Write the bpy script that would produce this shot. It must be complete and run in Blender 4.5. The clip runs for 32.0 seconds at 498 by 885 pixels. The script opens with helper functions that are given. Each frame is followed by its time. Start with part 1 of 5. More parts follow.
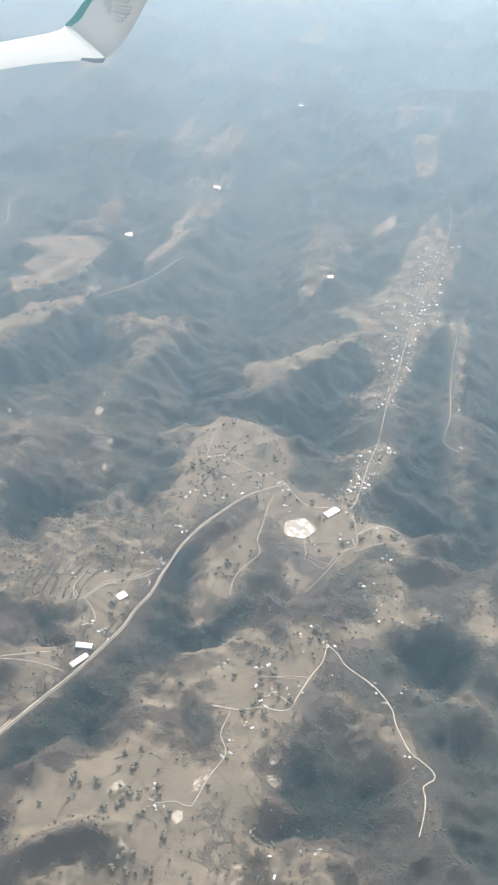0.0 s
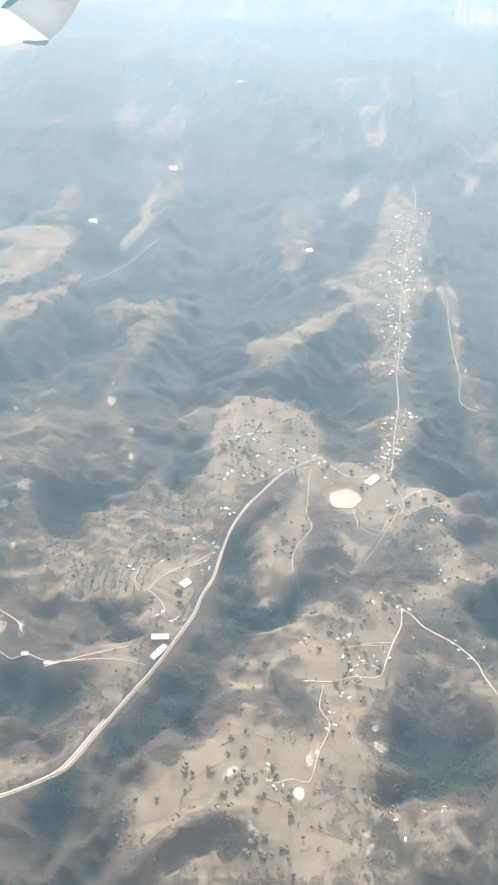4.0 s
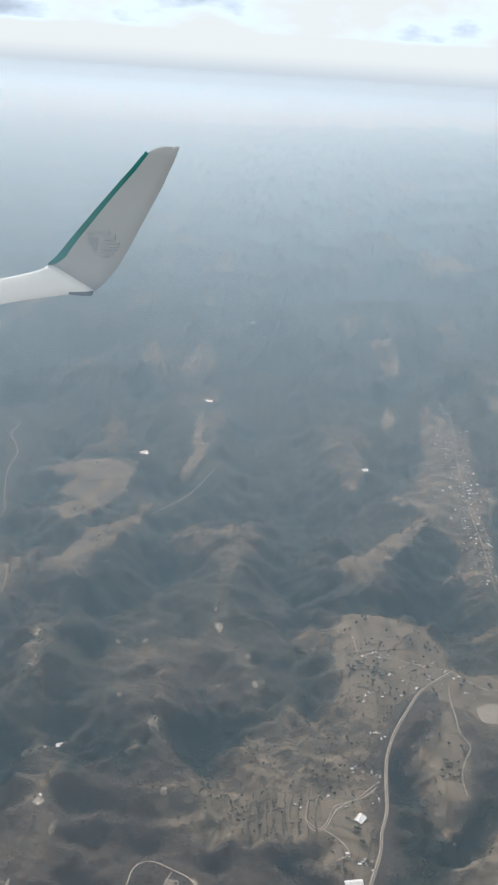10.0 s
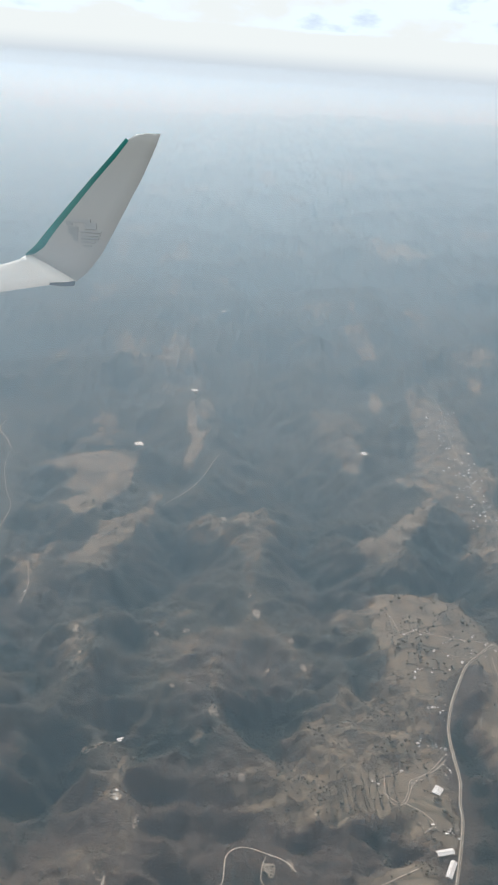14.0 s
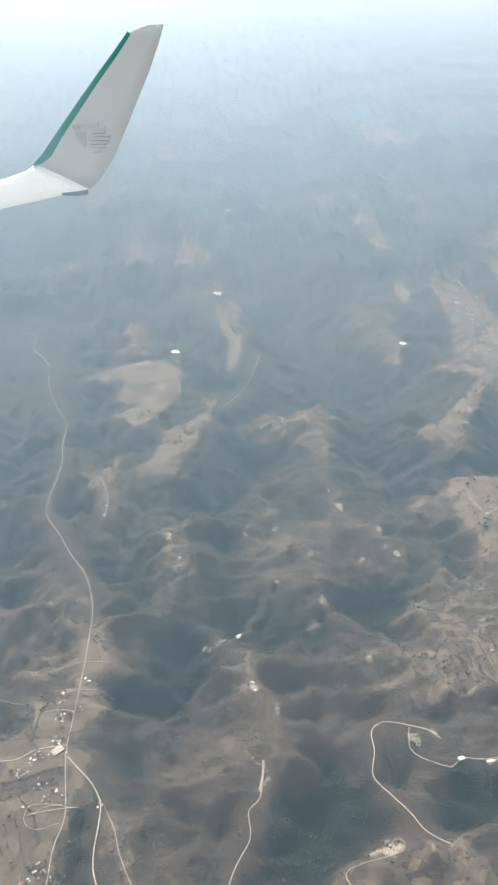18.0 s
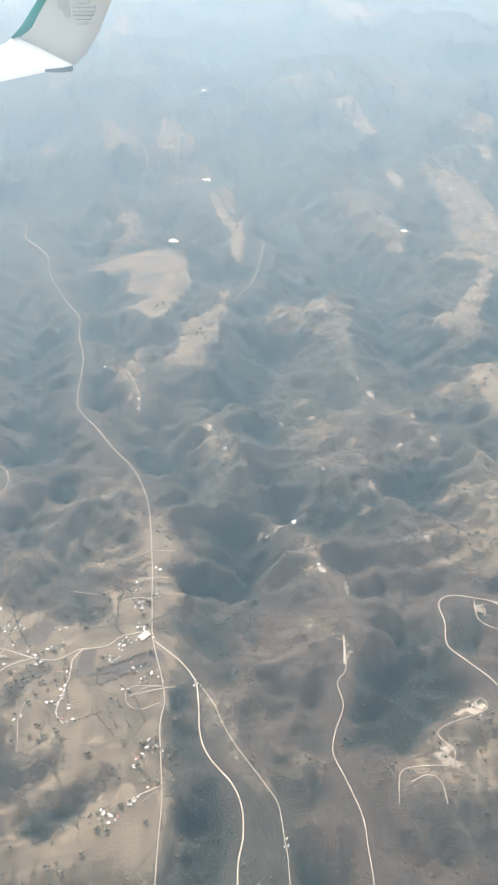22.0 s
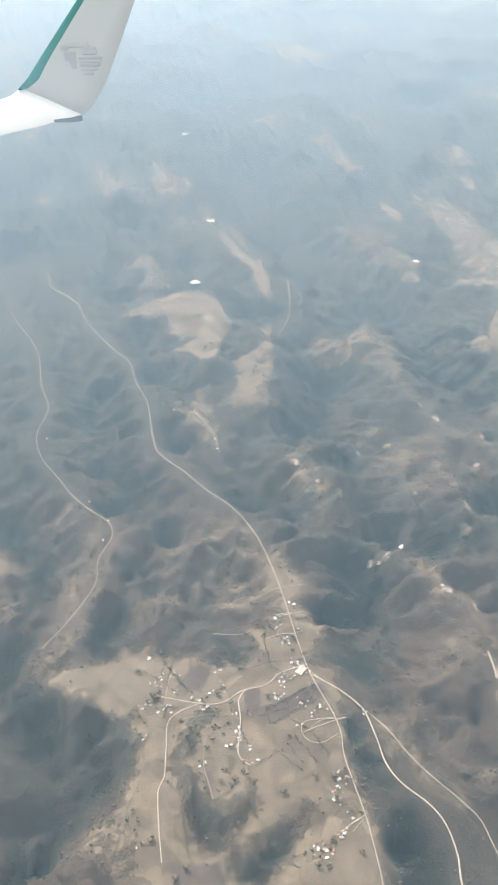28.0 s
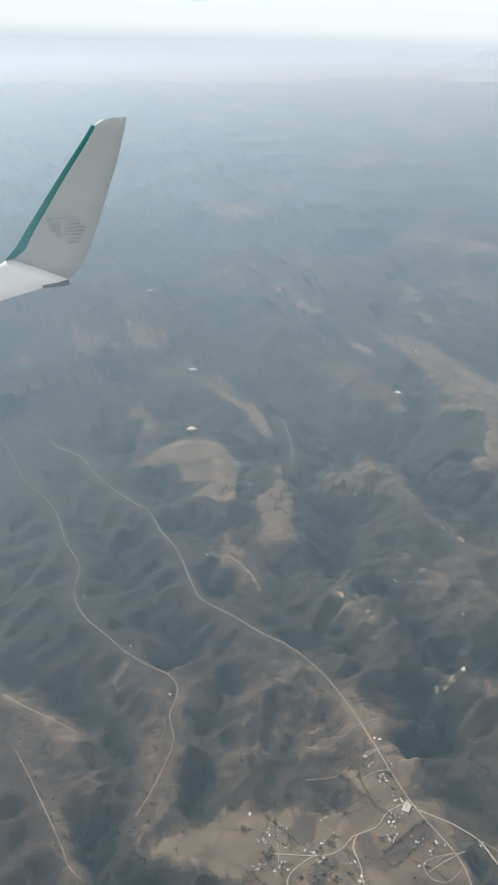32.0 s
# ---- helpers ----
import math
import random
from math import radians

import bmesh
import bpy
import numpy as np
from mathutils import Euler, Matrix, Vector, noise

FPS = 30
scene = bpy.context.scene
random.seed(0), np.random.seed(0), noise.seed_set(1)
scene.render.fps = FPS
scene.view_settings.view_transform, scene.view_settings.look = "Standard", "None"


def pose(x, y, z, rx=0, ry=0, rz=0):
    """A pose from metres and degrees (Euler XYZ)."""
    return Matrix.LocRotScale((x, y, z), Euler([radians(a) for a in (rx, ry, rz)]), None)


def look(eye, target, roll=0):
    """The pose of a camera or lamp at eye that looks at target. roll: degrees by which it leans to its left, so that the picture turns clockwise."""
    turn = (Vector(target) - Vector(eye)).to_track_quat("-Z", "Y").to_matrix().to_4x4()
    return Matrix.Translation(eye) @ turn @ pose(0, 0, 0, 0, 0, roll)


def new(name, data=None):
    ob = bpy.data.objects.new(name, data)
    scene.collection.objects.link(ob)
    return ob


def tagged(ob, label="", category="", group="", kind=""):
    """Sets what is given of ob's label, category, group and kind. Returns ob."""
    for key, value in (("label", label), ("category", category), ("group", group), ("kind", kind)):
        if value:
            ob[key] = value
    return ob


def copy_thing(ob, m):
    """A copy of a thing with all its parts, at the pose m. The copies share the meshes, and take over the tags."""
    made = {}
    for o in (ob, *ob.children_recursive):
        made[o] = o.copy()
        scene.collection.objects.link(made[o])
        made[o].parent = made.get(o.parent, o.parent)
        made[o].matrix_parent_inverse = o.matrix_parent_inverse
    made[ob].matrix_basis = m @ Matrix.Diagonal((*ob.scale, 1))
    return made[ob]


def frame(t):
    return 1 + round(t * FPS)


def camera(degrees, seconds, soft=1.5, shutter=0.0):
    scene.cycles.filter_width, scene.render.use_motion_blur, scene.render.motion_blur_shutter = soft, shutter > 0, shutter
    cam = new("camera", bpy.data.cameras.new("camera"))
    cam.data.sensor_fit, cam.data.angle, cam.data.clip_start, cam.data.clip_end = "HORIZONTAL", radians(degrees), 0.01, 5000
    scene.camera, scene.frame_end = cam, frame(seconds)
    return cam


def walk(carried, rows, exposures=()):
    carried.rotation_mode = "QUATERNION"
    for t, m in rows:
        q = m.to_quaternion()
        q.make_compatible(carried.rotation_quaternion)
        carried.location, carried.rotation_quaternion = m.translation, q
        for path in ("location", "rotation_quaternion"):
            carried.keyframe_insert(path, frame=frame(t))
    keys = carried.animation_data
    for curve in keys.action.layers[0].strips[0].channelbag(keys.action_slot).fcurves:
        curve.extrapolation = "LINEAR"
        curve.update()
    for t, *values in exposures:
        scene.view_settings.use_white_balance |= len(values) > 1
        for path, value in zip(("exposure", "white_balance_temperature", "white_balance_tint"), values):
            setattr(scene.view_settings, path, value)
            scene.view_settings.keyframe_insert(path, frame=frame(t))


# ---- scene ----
# A wide dry-season landscape seen from an airliner: 1 m here stands for about 7.5 m of the land.
cam = camera(32.19, 32.0, soft=1.9)

# seconds, place, turn
ROWS = [
    (0, 329.9, 53.6, 382.0, 50.31, -3.20, 20.17),
    (0.5, 320.2, 50.5, 380.6, 50.77, -2.92, 19.40),
    (1, 310.5, 47.5, 379.1, 50.70, -2.86, 18.49),
    (1.5, 300.9, 44.5, 377.8, 50.94, -3.08, 17.57),
    (2, 291.2, 41.7, 376.4, 50.30, -2.99, 16.45),
    (2.5, 281.5, 39.0, 375.1, 49.85, -3.11, 15.36),
    (3, 271.9, 36.3, 373.8, 49.66, -3.26, 14.23),
    (3.5, 262.2, 33.8, 372.5, 49.51, -3.32, 13.11),
    (5.5, 223.5, 24.5, 367.8, 51.62, -3.53, 9.13),
    (6, 213.8, 22.4, 366.7, 52.08, -3.51, 8.30),
    (6.5, 204.1, 20.4, 365.7, 53.04, -3.98, 7.63),
    (7, 194.4, 18.5, 364.6, 54.37, -4.29, 7.02),
    (7.5, 184.7, 16.7, 363.6, 56.26, -4.44, 6.83),
    (8, 175.0, 15.0, 362.7, 57.30, -4.39, 6.42),
    (8.5, 165.3, 13.4, 361.7, 58.14, -4.58, 6.29),
    (9, 155.6, 11.9, 360.8, 59.00, -4.32, 6.07),
    (9.5, 145.9, 10.4, 359.9, 64.98, -3.54, 7.13),
    (10, 136.2, 9.1, 359.1, 65.19, -3.26, 6.65),
    (10.5, 126.5, 7.8, 358.2, 65.85, -3.23, 5.99),
    (11, 116.8, 6.7, 357.5, 66.42, -3.25, 5.23),
    (11.5, 107.0, 5.6, 356.7, 66.62, -3.47, 4.74),
    (12, 97.3, 4.6, 356.0, 66.41, -3.89, 3.97),
    (12.5, 87.6, 3.8, 355.3, 65.01, -3.97, 2.73),
    (13, 77.9, 3.0, 354.6, 64.37, -3.81, 1.88),
    (13.5, 68.1, 2.3, 354.0, 64.49, -3.84, 1.42),
    (14, 58.4, 1.7, 353.4, 64.86, -3.97, 0.80),
    (14.5, 48.7, 1.2, 352.8, 64.95, -3.75, 0.34),
    (16.5, 9.7, 0.0, 350.9, 62.16, -1.73, -1.58),
    (17, 0.0, 0.0, 350.5, 61.10, -1.16, -2.22),
    (17.5, -9.7, 0.0, 350.1, 59.68, -0.85, -2.94),
    (18, -19.5, 0.2, 349.7, 58.61, -0.96, -3.81),
    (18.5, -29.2, 0.4, 349.4, 57.04, -0.93, -4.41),
    (19, -39.0, 0.7, 349.1, 55.55, -1.14, -5.11),
    (19.5, -48.8, 1.2, 348.9, 54.32, -1.32, -5.89),
    (20, -58.5, 1.7, 348.7, 53.84, -1.50, -6.68),
    (20.5, -68.3, 2.3, 348.5, 53.24, -1.83, -7.45),
    (21, -78.0, 3.0, 348.3, 52.79, -2.09, -8.13),
    (21.5, -87.8, 3.8, 348.2, 51.79, -2.33, -8.48),
    (22, -97.6, 4.6, 348.1, 51.66, -2.95, -8.76),
    (22.5, -107.3, 5.6, 348.0, 51.62, -3.01, -9.44),
    (23, -117.1, 6.7, 348.0, 51.59, -3.41, -9.44),
    (23.5, -126.9, 7.8, 348.0, 51.53, -3.34, -10.48),
    (24, -136.7, 9.1, 348.0, 51.40, -3.29, -11.57),
    (24.5, -146.4, 10.4, 348.0, 51.32, -3.35, -12.43),
    (26.5, -185.6, 16.7, 348.6, 52.37, -3.51, -16.23),
    (27, -195.4, 18.5, 348.8, 53.19, -3.53, -16.48),
    (27.5, -205.2, 20.4, 349.1, 53.67, -3.50, -16.75),
    (28, -215.0, 22.4, 349.3, 54.23, -3.19, -16.08),
    (28.5, -224.8, 24.5, 349.6, 55.49, -2.58, -16.78),
    (29, -234.6, 26.7, 350.0, 57.26, -1.39, -17.55),
    (29.5, -244.4, 29.0, 350.3, 58.19, -0.97, -18.11),
    (30, -254.2, 31.3, 350.7, 58.87, -0.73, -18.81),
    (30.5, -264.0, 33.8, 351.2, 60.09, -0.66, -19.57),
    (31, -273.8, 36.3, 351.6, 60.77, -0.62, -20.75),
    (31.5, -283.6, 39.0, 352.1, 62.81, -1.23, -22.02),
    (32, -293.5, 41.7, 352.7, 63.65, -1.51, -23.26),
]
walk(cam, [(r[0], pose(*r[1:])) for r in ROWS], exposures=((0,0.58,5320,6),(1,0.61,5370,6),(2,0.93,5370,6),(4,1.0,5420,6),(6,0.64,5420,6),(7,0.46,5420,6),(8,-0.06,5320,6),(9,0.06,5320,6),(9.6,-0.31,5320,6),(12,-0.23,5370,6),(14,-0.26,5420,6),(16.5,-0.06,5320,6),(17,0.04,5320,6),(18,0.34,5420,6),(19,0.66,5520,6),(22,0.76,5470,6),(23,0.79,5470,6),(24,0.9,5570,6),(26.5,0.59,5520,6),(28,0.66,5470,6),(28.5,0.39,5420,6),(29,0.04,5320,6),(30,0.21,5370,6),(31,0,5370,6),(32,-0.18,5370,6)))

# ---- light ----
SUN_EL, SUN_AZ = 43.0, -16.0  # azimuth from +y towards +x
world = bpy.data.worlds.new("sky")
scene.world = world
world.use_nodes = True
wn = world.node_tree.nodes
sky = wn.new("ShaderNodeTexSky")
sky.sky_type, sky.sun_disc = "NISHITA", False
sky.sun_elevation, sky.sun_rotation = radians(SUN_EL), radians(SUN_AZ)
sky.altitude, sky.air_density, sky.dust_density = 2500, 1.0, 3.0
wl = world.node_tree.links
way = wn.new("ShaderNodeTexCoord").outputs["Generated"]
veil, high = wn.new("ShaderNodeTexNoise"), wn.new("ShaderNodeSeparateXYZ")
veil.inputs["Scale"].default_value, veil.inputs["Detail"].default_value = 3.0, 6
stretch = wn.new("ShaderNodeMapping")
stretch.inputs["Scale"].default_value = (1, 1, 4)
wl.new(way, stretch.inputs["Vector"])
wl.new(stretch.outputs[0], veil.inputs["Vector"])
wl.new(way, high.inputs[0])
thick = wn.new("ShaderNodeMapRange")  # a veil of high white cloud, thicker towards the horizon
thick.inputs["From Min"].default_value, thick.inputs["From Max"].default_value = 0.75, 0.0
wl.new(high.outputs["Z"], thick.inputs["Value"])
cloudy = wn.new("ShaderNodeMath")
cloudy.operation, cloudy.use_clamp = "MULTIPLY_ADD", True
wl.new(thick.outputs[0], cloudy.inputs[0])
cloudy.inputs[1].default_value = 0.75
wl.new(veil.outputs["Fac"], cloudy.inputs[2])
lift = wn.new("ShaderNodeMath")
lift.operation, lift.use_clamp = "SUBTRACT", True
wl.new(cloudy.outputs[0], lift.inputs[0])
lift.inputs[1].default_value = 0.03
over = wn.new("ShaderNodeMix")
over.data_type = "RGBA"
wl.new(lift.outputs[0], over.inputs["Factor"])
wl.new(sky.outputs[0], over.inputs["A"])
over.inputs["B"].default_value = (16.0, 14.6, 12.4, 1)
puff, form = wn.new("ShaderNodeTexNoise"), wn.new("ShaderNodeMapping")  # cumulus near the horizon
puff.inputs["Scale"].default_value, puff.inputs["Detail"].default_value, puff.inputs["Roughness"].default_value = 9.5, 8, 0.52
form.inputs["Scale"].default_value, form.inputs["Location"].default_value = (1, 1, 2.4), (0.35, 0.1, 0.0)
wl.new(way, form.inputs["Vector"])
wl.new(form.outputs[0], puff.inputs["Vector"])
rise = wn.new("ShaderNodeMapRange")
rise.inputs["From Min"].default_value, rise.inputs["From Max"].default_value = -0.004, 0.012
wl.new(high.outputs["Z"], rise.inputs["Value"])
heap = wn.new("ShaderNodeMath")
heap.operation = "MULTIPLY"
wl.new(rise.outputs[0], heap.inputs[0])
wl.new(puff.outputs["Fac"], heap.inputs[1])
tone = wn.new("ShaderNodeValToRGB")
for e, (p, c) in zip((tone.color_ramp.elements[0], tone.color_ramp.elements[1], tone.color_ramp.elements.new(0.6), tone.color_ramp.elements.new(0.68)), ((0.40, (16.0, 14.6, 12.4)), (0.47, (26.0, 23.6, 20.2)), (0.57, (16.5, 16.4, 16.1)), (0.68, (11.2, 11.2, 11.2)))):
    e.position, e.color = p, (*c, 1)
wl.new(heap.outputs[0], tone.inputs["Fac"])
body = wn.new("ShaderNodeMapRange")
body.inputs["From Min"].default_value, body.inputs["From Max"].default_value = 0.40, 0.5
wl.new(heap.outputs[0], body.inputs["Value"])
skies = wn.new("ShaderNodeMix")
skies.data_type = "RGBA"
wl.new(body.outputs[0], skies.inputs["Factor"])
wl.new(over.outputs["Result"], skies.inputs["A"])
wl.new(tone.outputs[0], skies.inputs["B"])
far_land = wn.new("ShaderNodeMapRange")  # the hazy land goes on below the horizon
far_land.interpolation_type = "SMOOTHSTEP"
far_land.inputs["From Min"].default_value, far_land.inputs["From Max"].default_value = -0.032, -0.006
wl.new(high.outputs["Z"], far_land.inputs["Value"])
whole = wn.new("ShaderNodeMix")
whole.data_type = "RGBA"
wl.new(far_land.outputs[0], whole.inputs["Factor"])
whole.inputs["A"].default_value = (11.4, 11.0, 10.3, 1)
wl.new(skies.outputs["Result"], whole.inputs["B"])
wl.new(whole.outputs["Result"], wn["Background"].inputs[0])
wn["Background"].inputs[1].default_value = 0.075
sun = new("sun", bpy.data.lights.new("sun", "SUN"))
sun.data.energy, sun.data.angle, sun.data.color = 5.0, radians(0.5), (1.0, 0.95, 0.86)
sd = Vector((math.sin(radians(SUN_AZ)) * math.cos(radians(SUN_EL)), math.cos(radians(SUN_AZ)) * math.cos(radians(SUN_EL)), math.sin(radians(SUN_EL))))
sun.matrix_world = look(sd * 800, (0, 0, 0))


# ---- small tools ----
def hash2(ix, iy, seed):
    h = (ix.astype(np.int64) * 374761393 + iy.astype(np.int64) * 668265263 + seed * 2147483647) & 0xFFFFFFFF
    h = ((h ^ (h >> 13)) * 1274126177) & 0xFFFFFFFF
    return ((h ^ (h >> 16)) & 0xFFFF) / 65535.0


def vnoise(x, y, seed):
    ix, iy = np.floor(x), np.floor(y)
    fx, fy = x - ix, y - iy
    fx, fy = fx * fx * (3 - 2 * fx), fy * fy * (3 - 2 * fy)
    a, b = hash2(ix, iy, seed), hash2(ix + 1, iy, seed)
    c, d = hash2(ix, iy + 1, seed), hash2(ix + 1, iy + 1, seed)
    return (a + (b - a) * fx) * (1 - fy) + (c + (d - c) * fx) * fy


def fbm(x, y, size, octaves, seed, gain=0.5):
    total, amp, norm = 0, 1.0, 0.0
    for o in range(octaves):
        total = total + amp * vnoise(x / size + 17.3 * o, y / size - 9.1 * o, seed + o)
        norm += amp
        amp *= gain
        size /= 2.03
    return total / norm


def ridged(x, y, size, octaves, seed):
    total, amp, norm = 0, 1.0, 0.0
    for o in range(octaves):
        total = total + amp * (1 - np.abs(2 * vnoise(x / size + 5.7 * o, y / size + 3.3 * o, seed + o) - 1))
        norm += amp
        amp *= 0.5
        size /= 2.1
    return total / norm


def pairs(text):
    return [tuple(float(v) for v in p.split(",")) for p in text.split()]


def smooth_line(pts, step):
    """A rounded line through the corners, with a point about every step metres."""
    p = np.array([pts[0], *pts, pts[-1]], float)
    out = []
    for i in range(1, len(p) - 2):
        n = max(2, int(np.hypot(*(p[i + 1] - p[i])) / step))
        for u in np.arange(n) / n:
            out.append(0.5 * (2 * p[i] + (p[i + 1] - p[i - 1]) * u + (2 * p[i - 1] - 5 * p[i] + 4 * p[i + 1] - p[i + 2]) * u * u
                              + (3 * p[i] - p[i - 1] - 3 * p[i + 1] + p[i + 2]) * u ** 3))
    return np.array([*out, p[-1]])


def mesh_of(name, co, faces, material, smooth=False):
    """A mesh from arrays: co (n, 3), faces (m, 3 or 4)."""
    co, faces = np.asarray(co, np.float32), np.asarray(faces, np.int32)
    me = bpy.data.meshes.new(name)
    me.vertices.add(len(co))
    me.vertices.foreach_set("co", co.ravel())
    me.loops.add(faces.size)
    me.loops.foreach_set("vertex_index", faces.ravel())
    me.polygons.add(len(faces))
    me.polygons.foreach_set("loop_start", np.arange(len(faces), dtype=np.int32) * faces.shape[1])
    if smooth:
        me.polygons.foreach_set("use_smooth", np.ones(len(faces), bool))
    me.update(calc_edges=True)
    me.materials.append(material)
    return me


def part(name, bm, material, parent=None, label=""):
    me = bpy.data.meshes.new(name)
    bm.to_mesh(me)
    bm.free()
    me.materials.append(material)
    ob = new(name, me)
    if parent:
        ob.parent = parent
    return tagged(ob, label)


# ---- materials ----
def material(name, rough=0.9, metal=0.0):
    m = bpy.data.materials.new(name)
    m.use_nodes = True
    b = m.node_tree.nodes["Principled BSDF"]
    b.inputs["Roughness"].default_value, b.inputs["Metallic"].default_value = rough, metal
    b.inputs["Specular IOR Level"].default_value = 0.25
    return m, m.node_tree.nodes, m.node_tree.links, b


def noise_node(n, l, scale, detail=4, rough=0.6, vec=None):
    t = n.new("ShaderNodeTexNoise")
    t.inputs["Scale"].default_value, t.inputs["Detail"].default_value, t.inputs["Roughness"].default_value = scale, detail, rough
    if vec is None:
        vec = n.new("ShaderNodeTexCoord").outputs["Object"]
    l.new(vec, t.inputs["Vector"])
    return t.outputs["Fac"]


def noise_vec(n, l, scale, vec):
    t = n.new("ShaderNodeTexNoise")
    t.inputs["Scale"].default_value = scale
    l.new(vec, t.inputs["Vector"])
    return math_vec(n, l, t.outputs["Color"], 400.0)


def math_vec(n, l, v, k):
    m = n.new("ShaderNodeVectorMath")
    m.operation = "SCALE"
    l.new(v, m.inputs[0])
    m.inputs["Scale"].default_value = k
    return m.outputs[0]


def ramp(n, l, fac, *stops):
    r = n.new("ShaderNodeValToRGB")
    for i, (at, c) in enumerate(stops):
        e = r.color_ramp.elements[i] if i < 2 else r.color_ramp.elements.new(at)
        e.position, e.color = at, (*c, 1) if isinstance(c, tuple) else (c, c, c, 1)
    l.new(fac, r.inputs["Fac"])
    return r.outputs["Color"]


def mix(n, l, fac, a, b, mode="MIX"):
    m = n.new("ShaderNodeMix")
    m.data_type, m.blend_type = "RGBA", mode
    for sock, v in ((m.inputs["Factor"], fac), (m.inputs["A"], a), (m.inputs["B"], b)):
        if isinstance(v, (int, float)):
            sock.default_value = v
        elif isinstance(v, tuple):
            sock.default_value = (*v, 1)
        else:
            l.new(v, sock)
    return m.outputs["Result"]


def math_node(n, l, op, a, b=0.0, clamp=False):
    m = n.new("ShaderNodeMath")
    m.operation, m.use_clamp = op, clamp
    for sock, v in ((m.inputs[0], a), (m.inputs[1], b)):
        if isinstance(v, (int, float)):
            sock.default_value = v
        else:
            l.new(v, sock)
    return m.outputs[0]


def bump(n, l, b, height, strength, distance):
    k = n.new("ShaderNodeBump")
    k.inputs["Strength"].default_value, k.inputs["Distance"].default_value = strength, distance
    l.new(height, k.inputs["Height"])
    l.new(k.outputs["Normal"], b.inputs["Normal"])


def plain(name, colour, rough=0.8, spread=0.25, scale=1.0, metal=0.0):
    """Paint, plaster, tin and the like: one colour with blotches, and a little chance from piece to piece."""
    m, n, l, b = material(name, rough, metal)
    f = noise_node(n, l, scale, 5, 0.65)
    lo, hi = tuple(c * (1 - spread) for c in colour), tuple(min(1, c * (1 + spread)) for c in colour)
    c = ramp(n, l, f, (0.3, lo), (0.7, hi))
    r = n.new("ShaderNodeObjectInfo")
    c = mix(n, l, 0.35, c, mix(n, l, r.outputs["Random"], tuple(v * 0.6 for v in colour), tuple(min(1, v * 1.3) for v in colour)))
    l.new(c, b.inputs["Base Color"])
    return m


